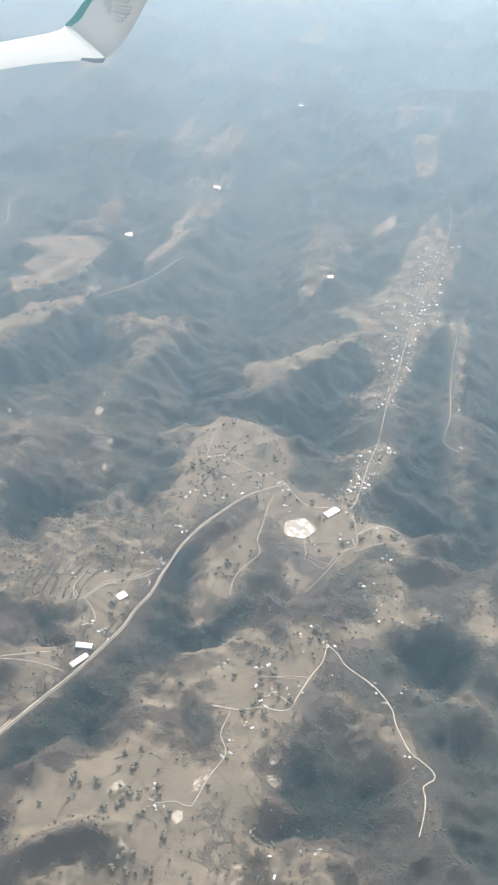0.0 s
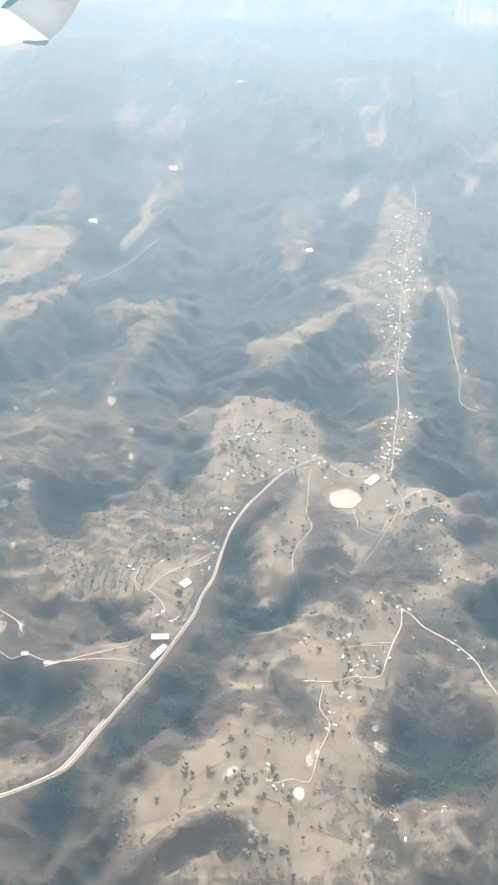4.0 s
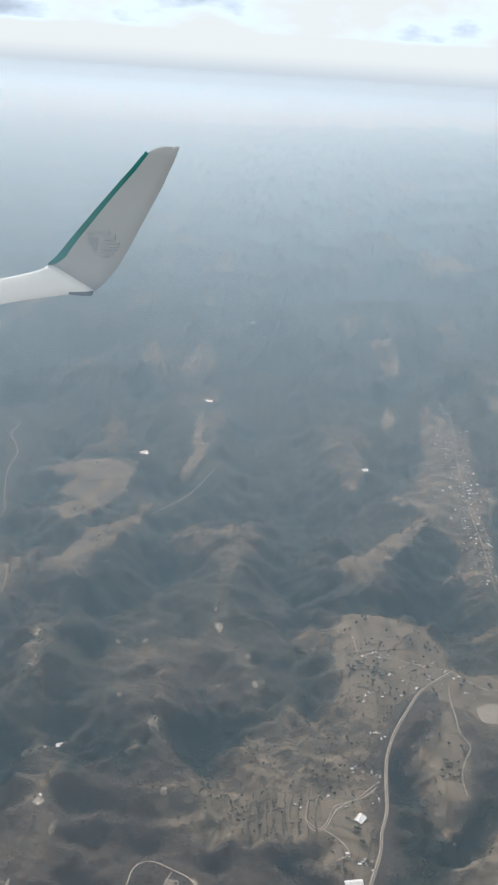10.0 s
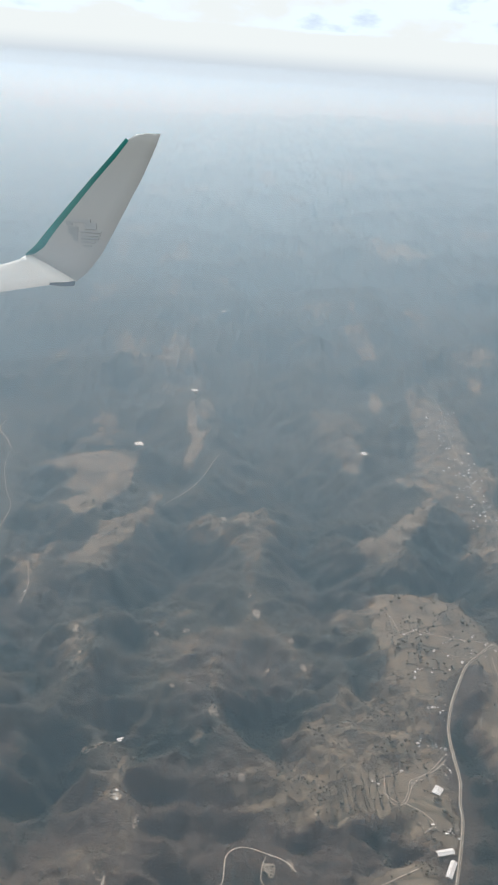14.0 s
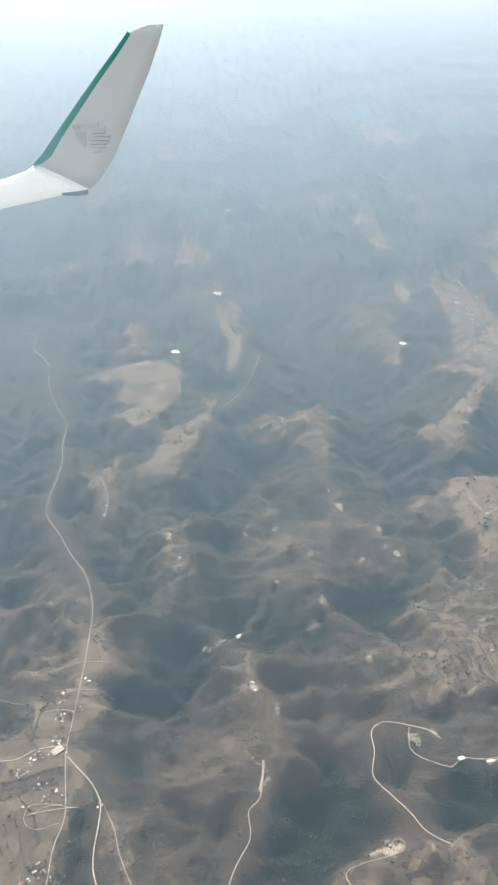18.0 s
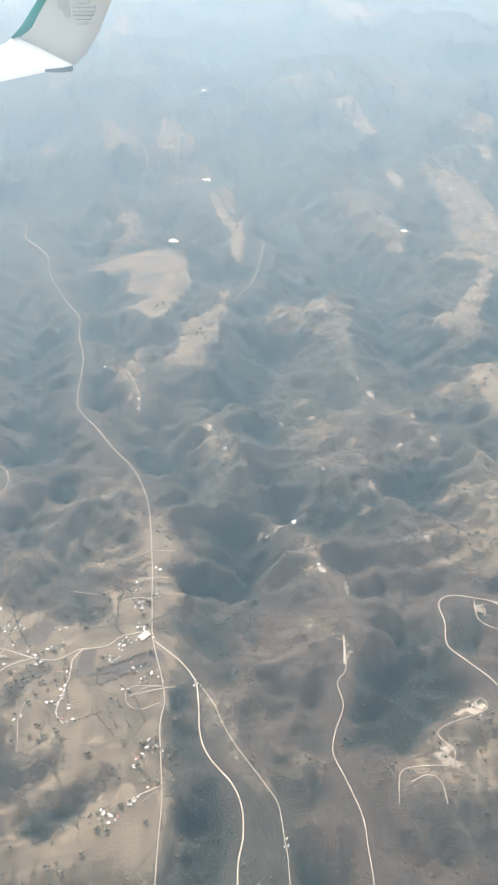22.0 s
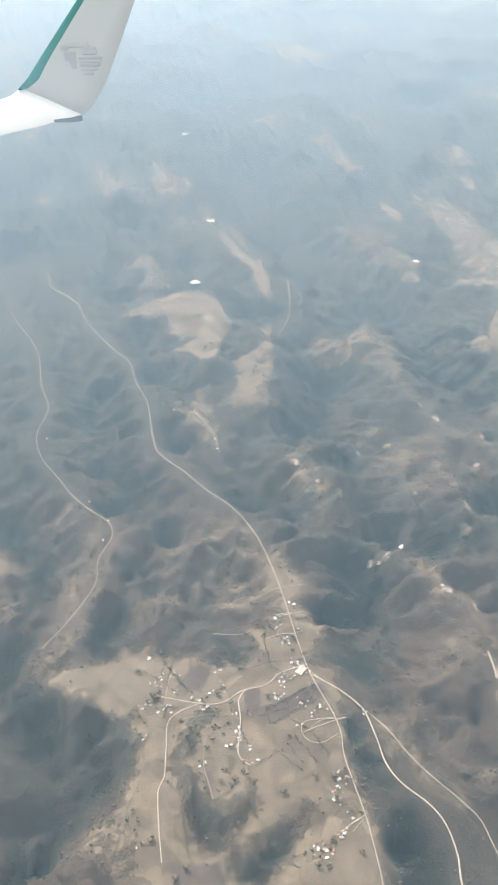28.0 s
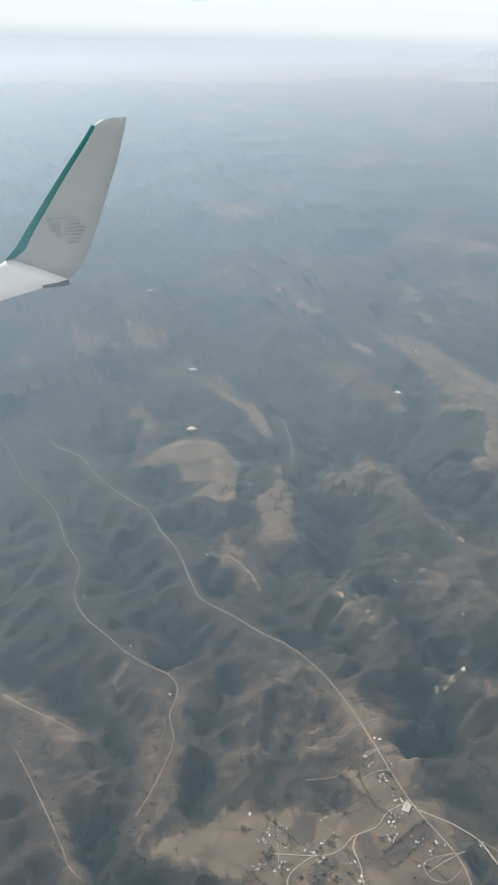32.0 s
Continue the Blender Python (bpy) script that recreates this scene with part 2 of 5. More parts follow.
def ground_material():
    m, n, l, b = material("land", 0.95)
    cover = n.new("ShaderNodeAttribute")
    cover.attribute_name = "cover"
    dist = n.new("ShaderNodeAttribute")
    dist.attribute_name = "plough"
    co = n.new("ShaderNodeTexCoord").outputs["Object"]
    big, mid, fine = noise_node(n, l, 0.02, 4, 0.6, co), noise_node(n, l, 0.12, 6, 0.65, co), noise_node(n, l, 0.9, 6, 0.7, co)
    # dry grass and stubble, in parcels
    par = n.new("ShaderNodeTexVoronoi")
    par.inputs["Scale"].default_value = 0.035
    par.distance = "CHEBYCHEV"
    l.new(co, par.inputs["Vector"])
    grass = ramp(n, l, mid, (0.25, (0.118, 0.098, 0.070)), (0.5, (0.168, 0.141, 0.101)), (0.78, (0.234, 0.197, 0.143)))
    shade = ramp(n, l, math_node(n, l, "FRACT", math_node(n, l, "MULTIPLY", par.outputs["Color"], 3.7)), (0.0, 0.72), (1.0, 1.18))
    grass = mix(n, l, 0.75, grass, shade, "MULTIPLY")
    grass = mix(n, l, 0.6, grass, ramp(n, l, fine, (0.3, 0.72), (0.62, 1.2)), "MULTIPLY")
    plot = n.new("ShaderNodeTexVoronoi")
    plot.inputs["Scale"].default_value, plot.distance = 0.1, "CHEBYCHEV"
    l.new(co, plot.inputs["Vector"])
    grass = mix(n, l, 0.8, grass, ramp(n, l, math_node(n, l, "FRACT", math_node(n, l, "MULTIPLY", plot.outputs["Color"], 5.1)), (0.0, 0.68), (1.0, 1.18)), "MULTIPLY")
    fallow = ramp(n, l, math_node(n, l, "FRACT", math_node(n, l, "MULTIPLY", par.outputs["Color"], 7.3)), (0.62, 0.0), (0.7, 0.6))
    grass = mix(n, l, fallow, grass, mix(n, l, mid, (0.150, 0.128, 0.092), (0.225, 0.192, 0.142)))
    grass = mix(n, l, math_node(n, l, "MULTIPLY", dist.outputs["Fac"], 1.0), grass, mix(n, l, mid, (0.080, 0.068, 0.058), (0.125, 0.105, 0.088)))
    # bare scrub and dry forest
    leafy = n.new("ShaderNodeAttribute")  # where the scrub keeps some leaves
    leafy.attribute_name = "leafy"
    wood = ramp(n, l, fine, (0.28, (0.062, 0.052, 0.042)), (0.5, (0.116, 0.095, 0.074)), (0.75, (0.182, 0.147, 0.114)))
    green = ramp(n, l, fine, (0.28, (0.046, 0.052, 0.043)), (0.7, (0.104, 0.107, 0.083)))
    wood = mix(n, l, math_node(n, l, "MULTIPLY", leafy.outputs["Fac"], 0.85), wood, green)
    ever = n.new("ShaderNodeAttribute")  # evergreen wood and painted-in ravine shade along the valley floors, bare scrub on the dry slopes
    ever.attribute_name = "moist"
    moist = math_node(n, l, "ADD", ever.outputs["Fac"], math_node(n, l, "MULTIPLY", math_node(n, l, "SUBTRACT", mid, 0.5), 1.1))
    wood = mix(n, l, ramp(n, l, moist, (0.38, 0.0), (0.68, 1.0)), wood, ramp(n, l, fine, (0.3, (0.020, 0.029, 0.025)), (0.7, (0.058, 0.068, 0.053))))
    edge = n.new("ShaderNodeTexVoronoi")
    edge.feature = "DISTANCE_TO_EDGE"
    edge.inputs["Scale"].default_value = 0.03
    l.new(mix(n, l, 0.02, co, noise_vec(n, l, 0.05, co)), edge.inputs["Vector"])
    hedge = math_node(n, l, "MULTIPLY", math_node(n, l, "LESS_THAN", edge.outputs["Distance"], 0.018), math_node(n, l, "GREATER_THAN", mid, 0.47))
    grass = mix(n, l, math_node(n, l, "MULTIPLY", hedge, 0.6), grass, (0.09, 0.08, 0.05))
    stone = n.new("ShaderNodeAttribute")
    stone.attribute_name = "bare"
    s = math_node(n, l, "ADD", cover.outputs["Fac"], math_node(n, l, "MULTIPLY", math_node(n, l, "SUBTRACT", mid, 0.5), 1.5))
    s = math_node(n, l, "ADD", s, math_node(n, l, "MULTIPLY", math_node(n, l, "SUBTRACT", fine, 0.5), 0.9))
    f = ramp(n, l, s, (0.27, 0.0), (0.62, 1.0))
    land = mix(n, l, f, wood, grass)
    st = ramp(n, l, math_node(n, l, "MULTIPLY", stone.outputs["Fac"], math_node(n, l, "ADD", fine, 0.3)), (0.32, 0.0), (0.54, 0.85))
    land = mix(n, l, st, land, mix(n, l, fine, (0.32, 0.28, 0.21), (0.55, 0.51, 0.44)))
    l.new(land, b.inputs["Base Color"])
    hmix = n.new("ShaderNodeMix")
    l.new(f, hmix.inputs["Factor"])
    l.new(fine, hmix.inputs["A"])
    l.new(math_node(n, l, "MULTIPLY", fine, 0.15), hmix.inputs["B"])
    bump(n, l, b, hmix.outputs["Result"], 1.0, 2.4)
    return m


LAND = ground_material()
MEDIAN = plain("median_verge", (0.17, 0.15, 0.115), 0.95, 0.3, 0.5)
DIRT_ROAD = plain("pale_dirt", (0.42, 0.385, 0.325), 0.95, 0.25, 0.25)

# ---- the plan of the land ----
# roads: width in metres, corners; fields: how bare of wood, corners; woods: how dark, corners
ROADS = (
    ("road", 1.9, "144,211 150,216 154,224 159,237 166,254 173,272 178,287 185,312 186,324 189,339 189,357 190,375 194,391 202,410 211,428 223,440 232,449"),
    ("road", 1.9, "110,179 116,190 124,196 134,203 146,213 151,221 156,233 160,243"),
    ("road", 0.55, "232,449 242,439 253,433 266,438 276,442 277,457 276,486 276,517 272,557 271,594 268,634 266,674 265,718 265,772 267,820 263,871 256,911"),
    ("road", 0.55, "231,352 229,364 232,376 236,387 231,397 230,409 228,424 228,435"),
    ("road", 0.75, "248,284 255,284 262,285 272,290 280,291 285,294 286,300 289,315 292,326 291,337"),
    ("road", 0.6, "258,283 258,270 264,261 261,246 259,231 252,231 244,227"),
    ("road", 0.7, "291,337 298,333 304,328 316,324 324,320 332,312 335,305 344,293 350,290 357,287 358,283 354,278 356,273 357,266 357,255"),
    ("road", 0.5, "276,442 287,414 279,402 274,388 263,392"),
    ("road", 0.8, "286,421 289,426 295,433 303,436 310,433"),
    ("road", 0.5, "292,686 303,671 306,637 311,598 317,563 318,533 330,526"),
    ("road", 0.5, "147,327 155,321 160,329 162,336 176,344 184,353"),
    ("road", 0.45, "157,321 165,316 170,309 164,304"),
    ("road", 0.6, "92,227 82,234 77,244 70,255 64,266 67,279 68,292 75,297 86,293 96,289 101,283"),
    ("road", 0.5, "87,291 85,284 86,275 102,267 108,271 123,269 148,274 170,276"),
    ("road", 0.66, "-149,729 -146,692 -132,646 -122,621 -122,591 -119,559 -123,516 -122,496 -110,472 -99,448 -90,432 -84,412 -81,391 -81,366 -82,340 -84,311 -85,292 -84,278 -82,262 -82,251 -85,239 -86,219 -87,202 -90,183 -93,163"),
    ("road", 1.1, "-185,800 -170,789 -170,764 -158,744 -149,725"),
    ("road", 0.85, "-84,287 -78,280 -71,272 -66,261 -66,248 -67,232 -64,220 -56,207 -53,196 -54,183 -58,171 -60,156"),
    ("road", 0.5, "-64,259 -59,248 -56,236 -51,223 -47,215 -41,203 -37,194 -37,182 -37,172 -38,160 -37,152"),
    ("road", 0.55, "12,277 9,259 3,252 3,239 -4,226 -8,214 -5,200 -2,183 -3,170 -4,158 -6,145"),
    ("road", 0.8, "-163,295 -143,285 -132,283 -122,287 -109,287 -100,292 -85,294"),
    ("road", 0.6, "-143,286 -160,281 -165,266 -169,251 -173,245 -176,229 -178,212"),
    ("road", 0.8, "-120,287 -125,282 -127,271 -133,253 -129,246"),
    ("road", 0.45, "-212,799 -208,761 -206,715 -195,674 -191,648 -193,606 -191,572 -202,541 -201,513 -192,487 -185,466 -177,451 -167,435 -167,420 -178,402 -183,382 -203,357 -216,344"),
    ("road", 0.6, "-264,464 -254,446 -241,428 -231,415"),
    ("road", 0.72, "-87,209 -96,206 -102,203"),
    ("road", 0.48, "-99,256 -86,258 -76,259"),
    ("road", 0.48, "-100,317 -91,318 -84,316"),
    ("road", 0.48, "-92,329 -81,330"),
    ("road", 0.48, "264,305 279,311 290,314"),
    ("road", 0.48, "274,300 283,297 286,296"),
    ("road", 0.48, "260,411 262,390"),
    ("road", 0.64, "158,284 144,277 133,272 120,266"),
    ("road", 0.48, "171,473 175,456 183,460 200,455 216,451 232,449"),
    ("road", 0.48, "193,441 205,436 213,433"),
    ("road", 0.56, "-81,331 -91,331"),
    ("road", 0.48, "-125,331 -112,325 -103,327"),
    ("road", 0.35, "-84,251 -94,248 -100,253 -98,261 -83,260"),
    ("road", 0.5, "149,340 148,327 152,320 158,322 164,335 175,345 183,355"),
    ("road", 0.4, "144,484 155,481 168,481"),
    ("road", 0.4, "-96,527 -89,538 -81,513 -81,489"),
    ("road", 0.38, "288,422 289,430 298,436 309,433 312,426 296,415 289,408 284,416"),
    ("road", 0.35, "257,408 263,394 279,392"),
    ("road", 0.4, "284,411 280,398 273,377 269,368"),
    ("road", 0.35, "-145,268 -150,253 -150,241 -150,234"),
    ("road", 0.35, "-162,287 -155,305 -150,311"),
    ("road", 0.64, "45,724 34,683 22,653 5,627"),
    ("road", 1.5, "12,278 11,270 9,262"),
    ("road", 0.45, "15,186 18,197 22,202 34,201 43,200 47,207 44,212 43,218 51,222 64,224 70,226"),
    ("road", 0.4, "23,195 31,197 36,193 36,183"),
    ("road", 0.4, "71,195 80,193 82,189 82,183"),
    ("road", 0.45, "-264,414 -259,382 -254,345 -253,331 -249,322"),
    ("road", 0.35, "-74,330 -90,330"),
    ("road", 0.35, "-86,209 -95,203"),
    ("road", 0.3, "-80,259 -89,260 -96,257"),
    ("road", 0.35, "-67,350 -84,350 -101,346"),
    ("road", 0.35, "284,311 268,307 258,307"),
)
FIELDS = (
    (1, "-183,211 -91,209 -93,163 -182,181"),
    (0.8, "197,172 202,207 264,231 281,193"),
    (0.66, "281,193 274,233 308,237 352,228 352,212"),
    (0.9, "129,281 148,283 167,291 168,271 161,251 155,241"),
    (0.85, "157,463 162,501 179,514 214,495 229,486 231,450 206,424 193,396 187,384 171,404 160,438"),
    (0.68, "187,384 185,364 183,332 184,312 177,293 151,302 133,309 110,310 92,338 124,354 151,360"),
    (0.58, "163,423 129,410 102,391 97,366 82,351 92,338 124,354 151,360 184,383"),
    (1, "184,312 178,292 166,293 162,319 172,327"),
    (0.95, "217,411 227,423 235,396 236,383 231,354 231,347 215,329 210,348 204,371 208,386"),
    (0.97, "213,435 235,455 245,446 266,449 274,492 274,510 285,533 289,495 278,462 279,428 298,438 314,432 322,419 311,410 305,423 292,407 283,390 273,378 264,364 255,355 256,368 251,389 246,400 238,412 228,421"),
    (0.8, "283,390 307,411 321,397 322,384 347,376 349,366 330,365 322,347 311,332 295,334 288,337 288,349 309,365 301,384"),
    (0.97, "245,302 255,316 272,321 285,339 296,332 291,319 286,295 282,274 275,261 275,246 265,231 261,228 254,214 256,197 211,178 210,185 236,202 245,210 231,210 210,200 189,187 181,200 187,219 203,238 215,254 238,256 258,254 260,267 255,282 246,285"),
    (0.9, "272,321 267,349 284,352 295,335 285,338"),
    (0.8, "286,295 291,319 305,309 306,298 295,288"),
    (0.8, "278,253 288,258 290,242 280,234 267,227 270,233"),
    (0.71, "205,287 217,302 242,302 243,285 228,277 211,275"),
    (0.71, "196,261 231,271 254,258 235,255 210,252"),
    (0.71, "210,303 230,332 259,341 272,321 255,316 245,302 217,303"),
    (1, "332,304 341,305 357,289 358,283 350,283 341,289"),
    (1, "355,273 361,276 365,248 356,258"),
    (0.9, "352,401 360,409 371,402 379,349 373,348 368,363 357,379"),
    (0.68, "275,249 286,278 294,273 285,259 284,244 306,235 331,237 339,231 281,207 264,215 265,226 277,228"),
    (0.68, "330,326 345,338 358,334 380,339 383,324 373,319 355,319 337,321"),
    (0.68, "302,320 315,315 336,299 345,284 342,276 323,287 311,300"),
    (0.8, "147,599 173,578 189,598 229,650 233,637 215,588 196,563 172,542 159,566"),
    (0.62, "285,533 274,555 260,531 252,563 249,609 229,650 197,684 222,699 233,763 239,857 244,889 272,820 282,825 283,736 290,666 285,605 285,566"),
    (0.6, "290,694 312,710 318,634 321,588 335,550 351,475 337,489 323,532 312,584 305,645"),
    (0.7, "229,574 249,573 249,560 237,557"),
    (0.7, "247,507 270,508 272,485 255,493"),
    (1, "201,838 201,879 211,873 214,838"),
    (0.9, "195,1063 200,1098 225,1024 218,1012 203,1044"),
    (0.9, "203,1168 211,1183 216,1145 206,1121"),
    (0.9, "16,699 19,742 6,812 12,858 18,813 28,736 24,693"),
    (0.7, "-48,556 -44,600 -10,609 -9,668 -2,614 -18,577 -24,544 -29,527"),
    (0.7, "-32,966 -19,1023 -1,1013 6,938 -12,933"),
    (0.7, "-117,722 -83,763 -64,825 -58,801 -71,741"),
    (0.55, "114,423 106,446 82,460 83,482 68,530 82,509 88,481 107,454 118,425"),
    (0.55, "15,457 50,461 75,473 77,460 52,443 25,443"),
    (0.55, "132,797 163,805 183,754 164,707"),
    (1, "-116,695 -96,705 -54,727 -29,721 -26,682 -31,647 -45,625 -57,593 -86,624 -62,638 -84,652 -109,677"),
    (0.69, "-96,814 -68,823 -51,794 -81,787"),
    (0.69, "-91,765 -57,763 -59,737 -100,732"),
    (0.69, "-30,1008 -3,1011 5,943 -6,931 -36,932 -39,971"),
    (0.78, "6,665 -5,599 -23,551 -33,526 -60,529 -62,543 -43,566 -38,604 -21,597 -7,632"),
    (0.68, "-100,546 -82,564 -75,592 -72,579 -77,539 -74,505 -79,492 -89,517"),
    (0.68, "21,855 38,849 29,793 20,809"),
    (0.68, "158,713 186,748 171,688 157,692"),
    (0.58, "-51,450 -29,479 -23,469 -26,431 -17,416 -31,418 -33,432 -46,439"),
    (0.58, "64,464 76,498 84,482 81,461 62,450"),
    (0.58, "14,423 40,423 56,424 43,408 30,412"),
    (0.58, "130,498 179,509 157,463 128,473"),
    (0.58, "194,697 220,691 210,649 189,661"),
    (0.58, "79,427 90,444 92,431 85,423"),
    (0.58, "26,627 61,614 101,647 95,580 75,557 53,581 27,587"),
    (0.95, "13,728 36,782 24,704 13,698"),
    (0.95, "202,877 213,874 209,832 196,831"),
    (0.95, "191,1093 225,1028 217,974 205,1006"),
    (0.95, "298,944 344,940 340,929 301,933"),
    (0.48, "137,842 177,815 191,783 167,775 131,816"),
    (0.48, "15,447 36,456 61,459 62,450 30,446"),
    (1, "-207,327 -181,325 -165,331 -144,316 -125,305 -104,305 -92,324 -83,330 -75,305 -68,288 -82,247 -82,218 -85,178 -188,205 -187,227 -188,250 -180,266 -177,280 -188,300 -203,313"),
    (0.88, "-81,384 -73,382 -64,355 -78,347 -74,328 -62,323 -75,316 -77,329 -84,338 -82,365"),
    (0.69, "-164,364 -145,372 -126,368 -141,358 -163,342"),
    (0.69, "-119,353 -96,354 -64,357 -89,343 -115,344"),
    (0.69, "-108,333 -93,329 -96,309 -112,310"),
    (0.55, "-221,339 -211,347 -193,352 -180,373 -179,399 -168,419 -185,409 -201,392 -203,366 -214,348"),
    (0.55, "-132,369 -95,395 -80,382 -91,359 -115,355"),
    (0.55, "-237,365 -231,371 -225,401 -234,420"),
    (0.55, "-220,241 -184,243 -190,206 -231,223"),
    (0.75, "-206,450 -178,462 -175,445 -195,437"),
    (0.51, "-269,492 -246,447 -230,425 -222,407 -235,366 -242,391 -256,422 -272,459"),
    (0.51, "-226,332 -211,350 -193,394 -177,415 -159,450 -163,426 -181,388 -180,368 -188,355 -209,335"),
    (0.69, "-249,327 -244,319 -243,295 -253,297"),
    (0.69, "-265,427 -260,420 -256,385 -251,349 -254,346 -261,391"),
    (0.85, "-225,330 -203,326 -180,304 -181,285 -189,287 -200,306 -215,302 -217,316"),
    (0.9, "-80,381 -66,348 -80,340 -67,320 -85,294 -91,326 -87,354"),
    (0.51, "-39,274 -6,291 19,305 10,282 -7,281 -30,272"),
    (0.51, "-142,405 -115,414 -83,414 -81,367 -109,354 -143,373"),
    (0.69, "-2,335 10,365 14,359 8,326"),
    (0.69, "56,233 67,234 70,224 59,221"),
    (0.69, "-66,260 -57,260 -47,226 -36,198 -41,194 -52,219 -63,239"),
    (0.58, "15,188 19,212 50,228 72,233 106,236 88,181"),
    (0.67, "74,334 105,333 139,340 129,309 99,310 73,317"),
    (0.75, "160,477 196,505 170,433 153,442"),
    (0.75, "97,210 109,219 133,220 151,243 169,271 174,259 157,227 134,209 118,197 106,188"),
    (0.8, "127,279 165,291 168,277 145,265"),
    (0.8, "120,315 125,333 144,345 171,339 183,341 181,315 167,294 155,311 136,315"),
    (0.51, "49,333 77,349 107,364 119,342 116,317 81,319"),
    (0.7, "-28,1035 2,1005 7,937 -22,935"),
    (0.9, "-92,1409 -49,1513 -34,1464 -74,1377"),
    (0.9, "187,1082 203,1056 220,972 211,967 191,1038"),
    (1, "198,858 210,858 205,820 194,820"),
    (0.8, "318,968 365,980 360,957 318,951"),
    (0.8, "68,978 73,950 67,949"),
    (0.8, "307,901 333,906 318,866"),
    (0.85, "-26,1033 -8,1018 4,939 -35,956"),
    (0.85, "208,1029 221,977 210,968"),
    (0.9, "304,977 361,968 350,954 303,960"),
)
WOODS = (
    (0.95, "158,236 166,253 178,260 179,287 193,312 205,321 228,338 237,358 238,371 245,383 256,368 255,355 237,330 213,310 207,296 211,275 199,262 200,248 180,230 171,215"),
    (0.75, "200,370 207,389 215,415 224,432 220,412 207,380 208,361 214,331 208,322 194,316 189,326 194,354"),
    (0.75, "255,355 275,370 290,389 297,399 297,387 284,364 264,348 242,336"),
    (0.95, "321,354 339,367 368,369 372,353 365,343 344,340 327,339"),
    (0.95, "345,326 358,331 383,315 382,306 361,299 346,308"),
    (0.95, "309,252 318,265 342,276 347,264 344,252 320,239 313,246"),
    (0.6, "290,286 305,292 311,281 304,260 289,254 289,271"),
    (0.6, "203,192 215,206 234,206 243,209 232,198 208,184 197,174 193,181"),
    (0.6, "366,279 386,287 392,245 374,240 366,253"),
    (0.6, "343,455 364,459 368,437 351,437"),
    (0.6, "216,272 235,283 249,276 245,265 227,266"),
    (0.9, "287,438 289,480 296,520 284,555 277,571 279,632 292,685 306,628 318,539 328,505 324,466 311,444"),
    (0.9, "329,634 339,653 362,483 355,459 347,531"),
    (0.7, "99,564 155,576 172,542 208,541 243,566 262,538 250,513 213,500 178,517 136,522"),
    (0.7, "108,735 178,697 221,647 185,613 155,576 99,597 71,662 97,720"),
    (0.7, "-15,691 52,705 71,662 27,609 -10,582 2,636"),
    (0.85, "-146,282 -134,282 -152,266 -158,252 -156,238 -146,226 -133,237 -124,240 -133,226 -148,218 -154,205 -162,215 -164,249 -158,268"),
    (0.85, "-154,196 -143,209 -130,210 -119,214 -105,223 -107,216 -129,199 -138,192"),
    (0.6, "-150,330 -128,344 -115,331 -114,311 -130,310 -143,321"),
    (0.6, "-153,381 -126,395 -101,399 -100,389 -132,371 -145,369"),
    (0.8, "-180,332 -165,368 -152,385 -160,419 -166,404 -179,362 -194,340"),
    (0.8, "-40,352 -16,331 -32,283 -53,293 -61,314"),
    (0.8, "-222,326 -209,308 -190,286 -192,253 -212,270 -241,305 -239,321"),
    (0.75, "-176,576 -149,562 -141,507 -140,473 -158,477 -175,525"),
    (0.75, "-77,677 -92,610 -117,570 -124,604 -124,695"),
    (0.85, "-222,401 -198,412 -210,354 -228,330 -235,356"),
    (0.85, "-165,421 -156,393 -167,352 -187,339 -201,331 -182,365"),
    (0.6, "-85,227 -81,252 -69,271 -67,239 -53,195 -74,201"),
    (0.6, "-64,341 -40,322 -38,279 -67,284 -84,297 -67,319"),
    (0.85, "8,266 47,261 61,252 41,232 26,210 12,215 8,235"),
    (0.85, "82,241 114,273 117,273 108,244 93,238"),
    (0.7, "110,297 136,315 155,311 153,292 126,292"),
    (0.7, "91,243 107,269 134,266 155,261 139,246 103,238"),
    (0.7, "37,398 72,400 111,413 118,402 92,379 56,374"),
    (0.95, "132,183 136,202 160,228 177,259 182,290 198,320 219,316 208,293 198,265 187,249 165,216 153,195 143,185"),
    (0.9, "9,361 39,381 68,378 93,370 87,349 42,339 15,336"),
    (0.9, "193,571 231,636 232,586 255,539 249,509 200,509"),
    (0.75, "-29,548 2,619 18,590 20,522 0,484 -26,503"),
    (0.75, "87,657 97,688 128,611 145,550 107,561"),
    (0.75, "56,429 84,422 77,400 60,400"),
)

